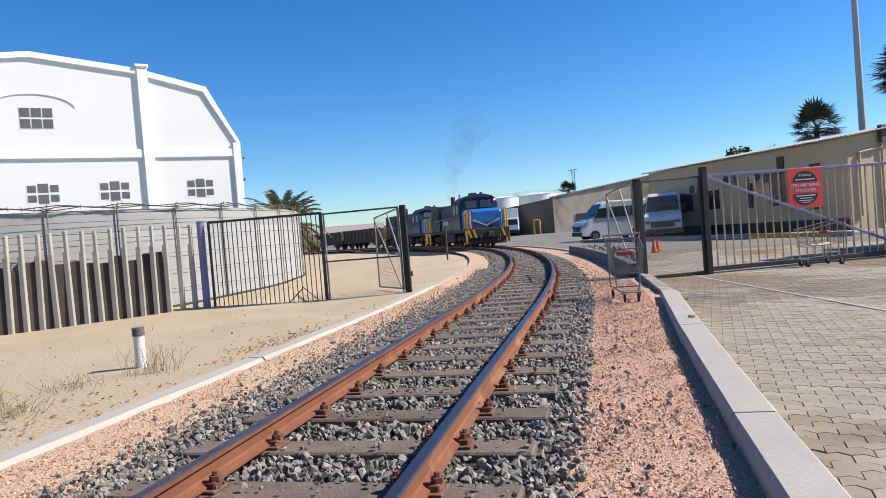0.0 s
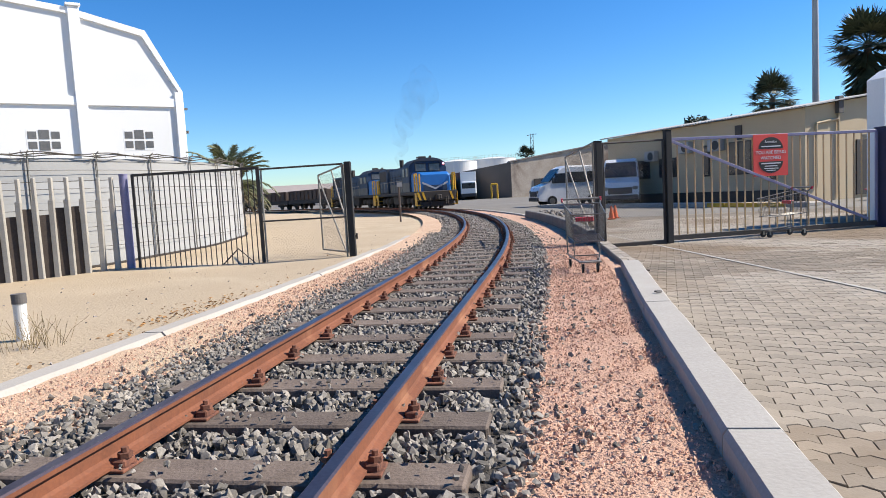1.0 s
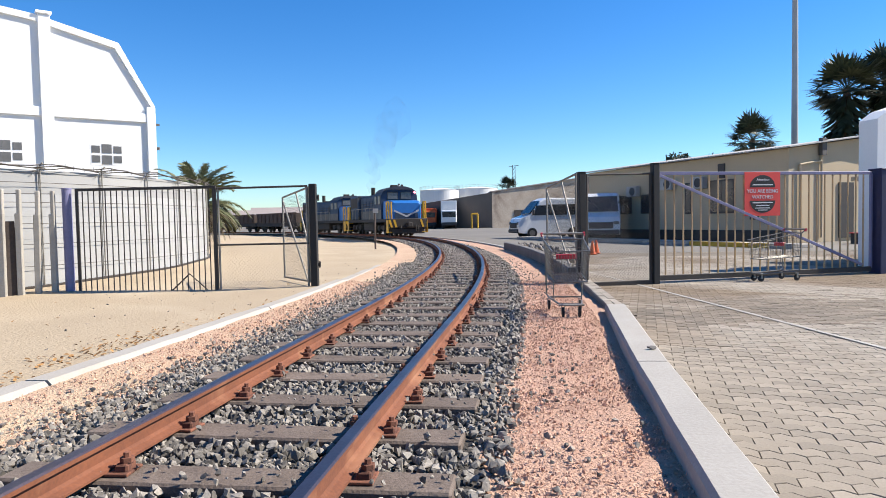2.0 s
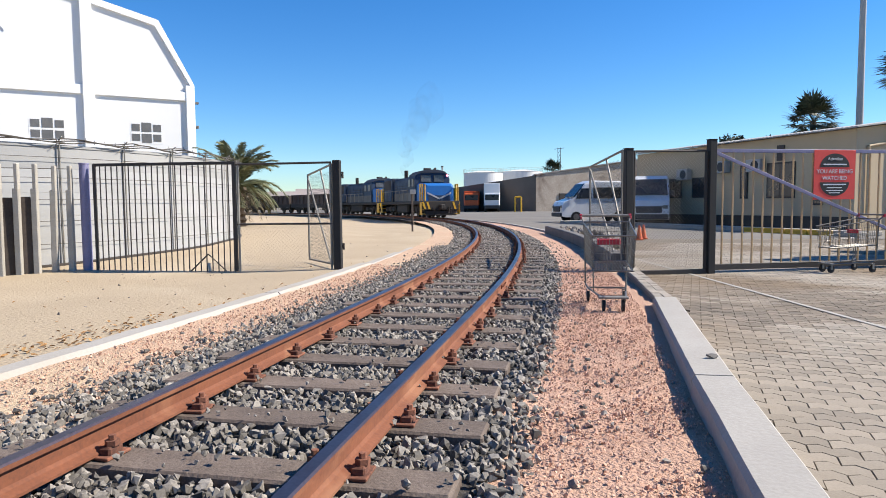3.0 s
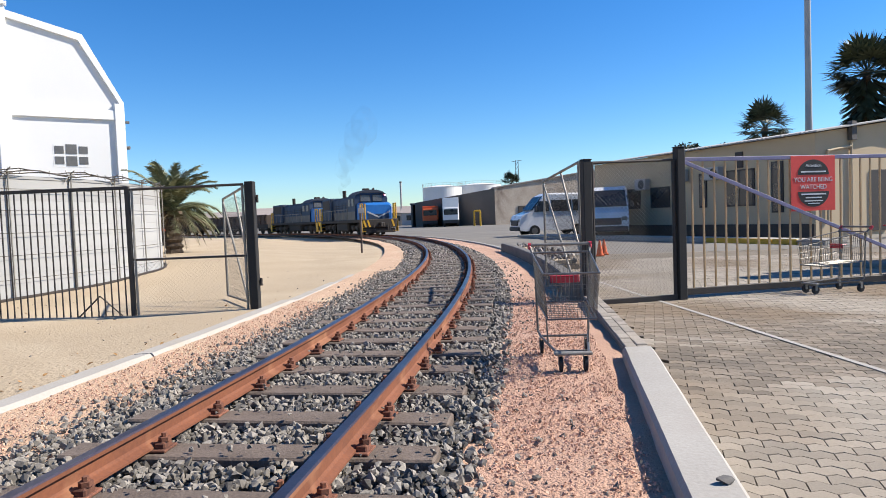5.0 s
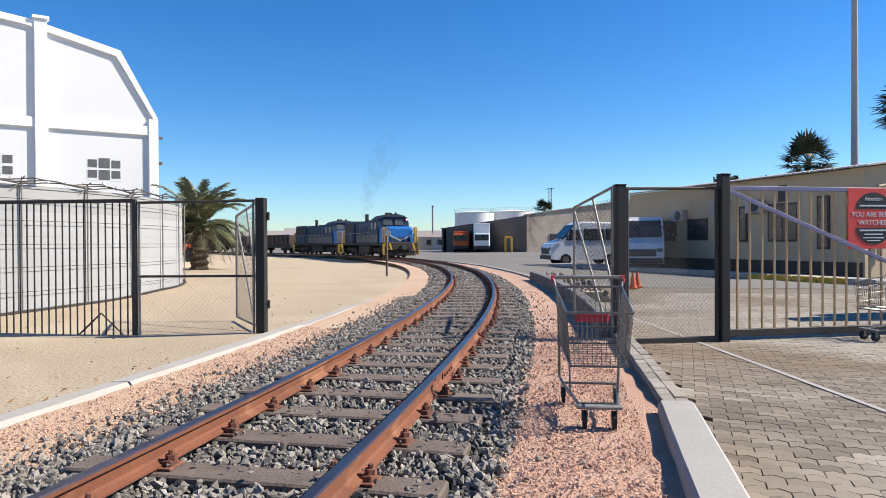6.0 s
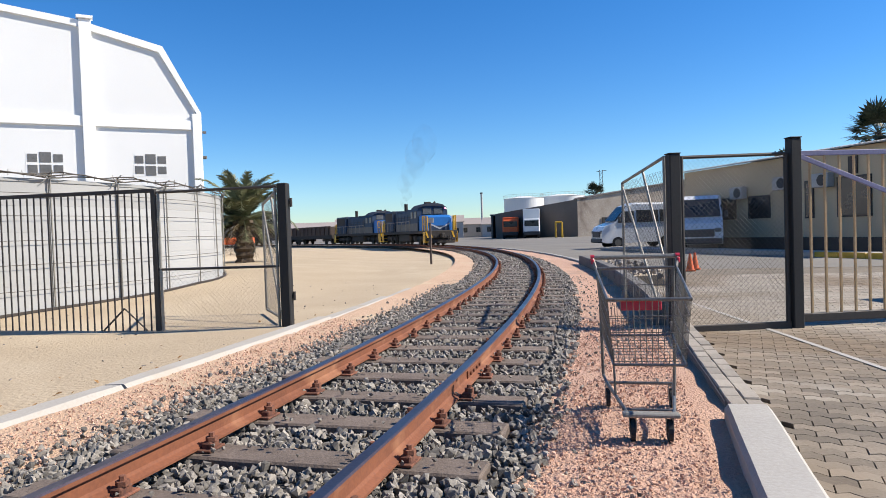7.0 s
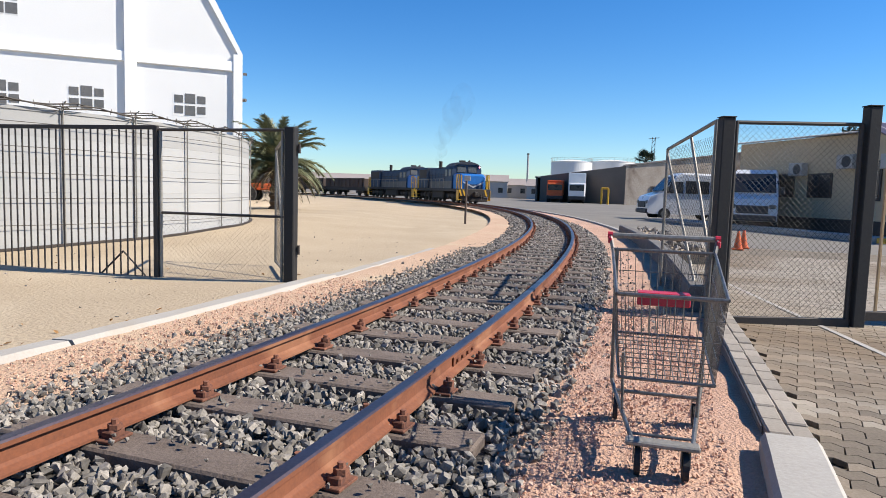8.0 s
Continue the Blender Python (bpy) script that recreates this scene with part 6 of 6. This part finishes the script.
    for s in (-1, 1):
        bm = bmesh.new()
        tube(bm, (s * 1.3, 2.6, 2.0), (s * 1.3, -6.6, 2.0), 0.02, 6)
        for i in range(8):
            tube(bm, (s * 1.3, 2.6 - i * 1.31, 1.15), (s * 1.3, 2.6 - i * 1.31, 2.0), 0.02, 6)
        part("side_rail", bm, GALV, root)
    return root


def build_wagon():
    root = thing("open_wagon", Matrix(), "rust-brown open freight wagon coupled behind the locomotives", "wagon", "freight wagons")
    bm = bmesh.new()
    bx(bm, (0, 0, 0.9), (2.5, 11.9, 0.5), bev=0.03)
    part("underframe", bm, LOCODARK, root)
    bm = bmesh.new()
    for s in (-1, 1):
        bx(bm, (s * 1.24, 0, 1.62), (0.07, 11.4, 1.05), bev=0.01)
        bx(bm, (0, s * 5.67, 1.62), (2.42, 0.07, 1.05), bev=0.01)
        bx(bm, (s * 1.26, 0, 2.16), (0.12, 11.5, 0.1), bev=0.02)
    part("body", bm, WAGON, root)
    bm = bmesh.new()
    bx(bm, (0, 0, 0.5), (0.11, 0.13, 1.0), bev=0.01)
    rib = mesh("rib", bm, WAGON)
    for s in (-1, 1):
        for i in range(10):
            share("rib", rib, root, pose(s * 1.31, -5.3 + i * 1.178, 1.12))
    for yc in (4.0, -4.0):
        bm = bmesh.new()
        for s in (-1, 1):
            bx(bm, (s * 0.9, yc, 0.5), (0.14, 2.3, 0.28), bev=0.05)
        bg = part("bogie", bm, LOCODARK, root)
        for k in (-0.85, 0.85):
            for s in (-1, 1):
                bm = bmesh.new()
                tube(bm, (s * 0.48, yc + k, 0.42), (s * 0.62, yc + k, 0.42), 0.42, 18)
                part("wheel", bm, LOCODARK, bg)
    bm = bmesh.new()
    for s in (-1, 1):
        bx(bm, (0, s * 5.95, 0.85), (0.3, 0.6, 0.28), bev=0.04)
    part("coupler", bm, LOCODARK, root)
    return root


LOCOPALE = mat("loco_pale_stripe", (0.396, 0.414, 0.44), (0.299, 0.308, 0.334), 0.6, 0, 2, 20, 0.0)
LAMPRED = glow("lamp_red", (1.0, 0.25, 0.35), 2.5)


def train_pose(s):
    p = track(s, 0.0, 0.136)
    return pose(p.x, p.y, p.z, 0, 0, 180 + heading(s))


def train_s(t):
    """How far along the track the leading nose stands."""
    return 32.6 + 2.44 * t


SMOKE = bpy.data.materials.new("thin_smoke")
SMOKE.use_nodes = True
_n, _l = SMOKE.node_tree.nodes, SMOKE.node_tree.links
_t, _d, _m = _n.new("ShaderNodeBsdfTransparent"), _n["Principled BSDF"], _n.new("ShaderNodeMixShader")
_d.inputs["Base Color"].default_value = (0.10, 0.09, 0.085, 1)
_d.inputs["Roughness"].default_value = 1.0
_d.inputs["Specular IOR Level"].default_value = 0.0
_q, _c, _g = _n.new("ShaderNodeTexNoise"), _n.new("ShaderNodeTexCoord"), _n.new("ShaderNodeMapRange")
_q.inputs["Scale"].default_value, _q.inputs["Detail"].default_value = 0.55, 2
_l.new(_c.outputs["Object"], _q.inputs["Vector"])
_g.inputs["From Min"].default_value, _g.inputs["From Max"].default_value = 0.36, 0.72
_g.inputs["To Min"].default_value, _g.inputs["To Max"].default_value = 0.0, 0.055
_l.new(_q.outputs["Fac"], _g.inputs["Value"])
_l.new(_g.outputs["Result"], _m.inputs[0])
_l.new(_t.outputs[0], _m.inputs[1])
_l.new(_d.outputs[0], _m.inputs[2])
_l.new(_m.outputs[0], _n["Material Output"].inputs["Surface"])

PUFFS = []


def build_smoke():
    rnd = random.Random(77)
    for i in range(7):
        t = i / 6
        root = thing("smoke_puff", Matrix(), "faint grey puff of diesel exhaust over the locomotive", "smoke", "exhaust smoke")
        bm = bmesh.new()
        r = 0.36 + 0.8 * t
        bmesh.ops.create_icosphere(bm, subdivisions=3, radius=r)
        for v in bm.verts:
            v.co *= 1 + 0.3 * noise.noise(v.co * (1.6 / r) + Vector((i * 7, 0, 0)))
            v.co.z *= 1.45
        part("puff", bm, SMOKE, root, smooth=True)
        PUFFS.append((root, 10.6, 3.9 + 5.4 * t, 2.2 * t * t + 0.25 * math.sin(i * 2.1), rnd.uniform(0, 360)))


TRAIN = []


def build_train():
    a = build_loco()
    b = copy_thing(a, Matrix())
    w = build_wagon()
    TRAIN.extend([(a, 7.2), (b, 22.4)])
    for i in range(6):
        TRAIN.append((w if i == 0 else copy_thing(w, Matrix()), 36.6 + 12.3 * i))


# ---- small things ----
def build_small():
    root = thing("pipe_bollard", pose(-5.52, 7.1, -0.2), "short white plastic pipe with a grey cap in the sand", "bollard")
    bm = bmesh.new()
    tube(bm, (0, 0, 0), (0, 0, 0.46), 0.062, 20)
    part("pipe", bm, PVC, root)
    bm = bmesh.new()
    tube(bm, (0, 0, 0.43), (0, 0, 0.53), 0.07, 20)
    part("cap", bm, CAPGREY, root)
    root = thing("marker_post", pose(-7.3, 31.4, -0.2), "slim weathered marker post with a small plate", "post")
    bm = bmesh.new()
    bx(bm, (0, 0, 0.95), (0.075, 0.06, 1.9), bev=0.008)
    part("shaft", bm, SLEEPER, root)
    bm = bmesh.new()
    bx(bm, (0.05, -0.05, 1.82), (0.24, 0.02, 0.2), bev=0.005)
    part("plate", bm, ROOF, root)
    # weeds and dead leaves by the left kerb
    rnd = random.Random(31)
    bm = bmesh.new()
    for cx, cy, k, h in ((-5.05, 6.75, 60, 0.34), (-5.9, 5.2, 90, 0.16), (-5.2, 5.0, 70, 0.14), (-5.5, 6.0, 50, 0.16), (-6.3, 5.6, 60, 0.14)):
        for _ in range(k):
            x, y = rnd.gauss(cx, 0.16), rnd.gauss(cy, 0.14)
            z = ground_z(x, y)
            t = Vector((x + rnd.gauss(0, 0.1), y + rnd.gauss(0, 0.1), z + rnd.uniform(0.4, 1) * h))
            p = Vector((x, y, z - 0.02))
            m = p.lerp(t, 0.5) + Vector((rnd.gauss(0, 0.02), rnd.gauss(0, 0.02), 0.02))
            tube(bm, p, m, 0.0025, 3)
            tube(bm, m, t, 0.0018, 3)
    tagged(new("dry_weeds", mesh("dry_weeds", bm, DRYGRASS)), "clumps of dry straw-coloured weeds in the sand", "weeds", "", "stuff")
    tpl = [(np.array([(-1, -0.4, 0), (0, -0.55, 0.25), (1, 0, 0.1), (0, 0.5, 0.2), (-1, 0.3, 0.05), (0, 0, -0.1)]), [(0, 1, 5), (1, 2, 5), (2, 3, 5), (3, 4, 5), (4, 0, 5), (0, 4, 3, 2, 1)])]
    pl = []
    for _ in range(420):
        k = rnd.random()
        if k < 0.22:
            s, o = rnd.gauss(-4.2, 0.55), rnd.gauss(-3.25, 0.4)
        elif k < 0.4:
            s, o = rnd.uniform(-6.5, 3.5), -2.5 - abs(rnd.gauss(0, 0.22))
        elif k < 0.88:
            s, o = rnd.gauss(-0.4, 0.9), rnd.gauss(-2.95, 0.22)
        else:
            s, o = rnd.uniform(-6, 7), rnd.uniform(-9, -2.5)
        p = track(s, o)
        p.z = ground_z(p.x, p.y) + 0.012
        r = rnd.uniform(0.009, 0.034)
        pl.append((Matrix.LocRotScale(p, Euler((rnd.uniform(-.5, .5), rnd.uniform(-.5, .5), rnd.uniform(0, 6))), (r, r, r)), 0))
    tagged(new("dead_leaves", scatter("dead_leaves", tpl, pl, LEAFLIT)), "scattered dead brown leaves and litter on the sand", "leaves", "", "stuff")
    tpl = rock_templates(8, 10)
    pl = []
    for _ in range(260):
        x, y = rnd.uniform(-12, -3.9), rnd.uniform(3, 22)
        r = rnd.choice((0.012, 0.016, 0.02, 0.03))
        pl.append((Matrix.LocRotScale((x, y, ground_z(x, y)), Euler([rnd.uniform(0, 6) for _ in range(3)]), (r, r, r)), rnd.randrange(8)))
    tagged(new("sand_stones", scatter("sand_stones", tpl, pl, RUBBLE)), "small stones lying in the sand", "stones", "", "stuff")
    # a stone left on the kerb
    root = thing("kerb_pebble", pose(0.84, 7.75, 0.045), "small dark stone lying on the kerb", "stone")
    bm = bmesh.new()
    for _ in range(14):
        v = Vector((rnd.gauss(0, 1), rnd.gauss(0, 1), rnd.gauss(0, 1))).normalized()
        bm.verts.new((v.x * 0.04, v.y * 0.03, 0.02 + v.z * 0.02))
    bmesh.ops.convex_hull(bm, input=bm.verts)
    part("stone", bm, CAPGREY, root)


build_admin()
build_vans()
build_cones()
build_cart(pose(0.30, 10.50, -0.05, 0, 0, 184), "empty wire shopping trolley with red handle ends on gravel")
build_cart(pose(4.4, 15.62, -0.145, 0, 0, 112), "empty wire shopping trolley standing against the sliding gate")
date_palm(-15.9, 31.8, 0.0, 1.95, 2.8, "stout date palm with arching grey-green fronds in sand", 2)
fan_palm(21.0, 71.2, -0.2, 8.7, 2.9, "fan palm with a ragged crown behind the office", 3)
fan_palm(23.5, 57.0, -0.2, 10.8, 3.0, "tall fan palm with a thick dark leaf skirt", 5, 1.0)
fan_palm(27.0, 58.5, -0.2, 11.6, 3.0, "tall fan palm with a thick dark leaf skirt", 6, 1.0)
fan_palm(-5.3, 127.0, -0.2, 7.2, 2.4, "distant fan palm behind the warehouse roof", 7)
leafy_tree(13.2, 58.5, -0.2, 6.6, 2.4, "dark leafy tree showing above the office roof", 9)
leafy_tree(9.3, 60.0, -0.2, 5.4, 1.8, "dark leafy tree showing above the office roof", 10)
build_far()
build_train()
build_smoke()
build_small()
build_pavers()


def puff_pose(s, z, drift, a, t):
    p = track(s, 0.0, 0.136 + z)
    return pose(p.x + drift, p.y, p.z, 0, 0, a + 9 * t)


def motions():
    for ob, back_, z, drift, a in PUFFS:
        walk(ob, [(t, puff_pose(train_s(t) + back_, z, drift, a, t)) for t in range(0, 9)])
    for ob, back_ in TRAIN:
        walk(ob, [(t, train_pose(train_s(t) + back_)) for t in range(0, 9)])


motions()
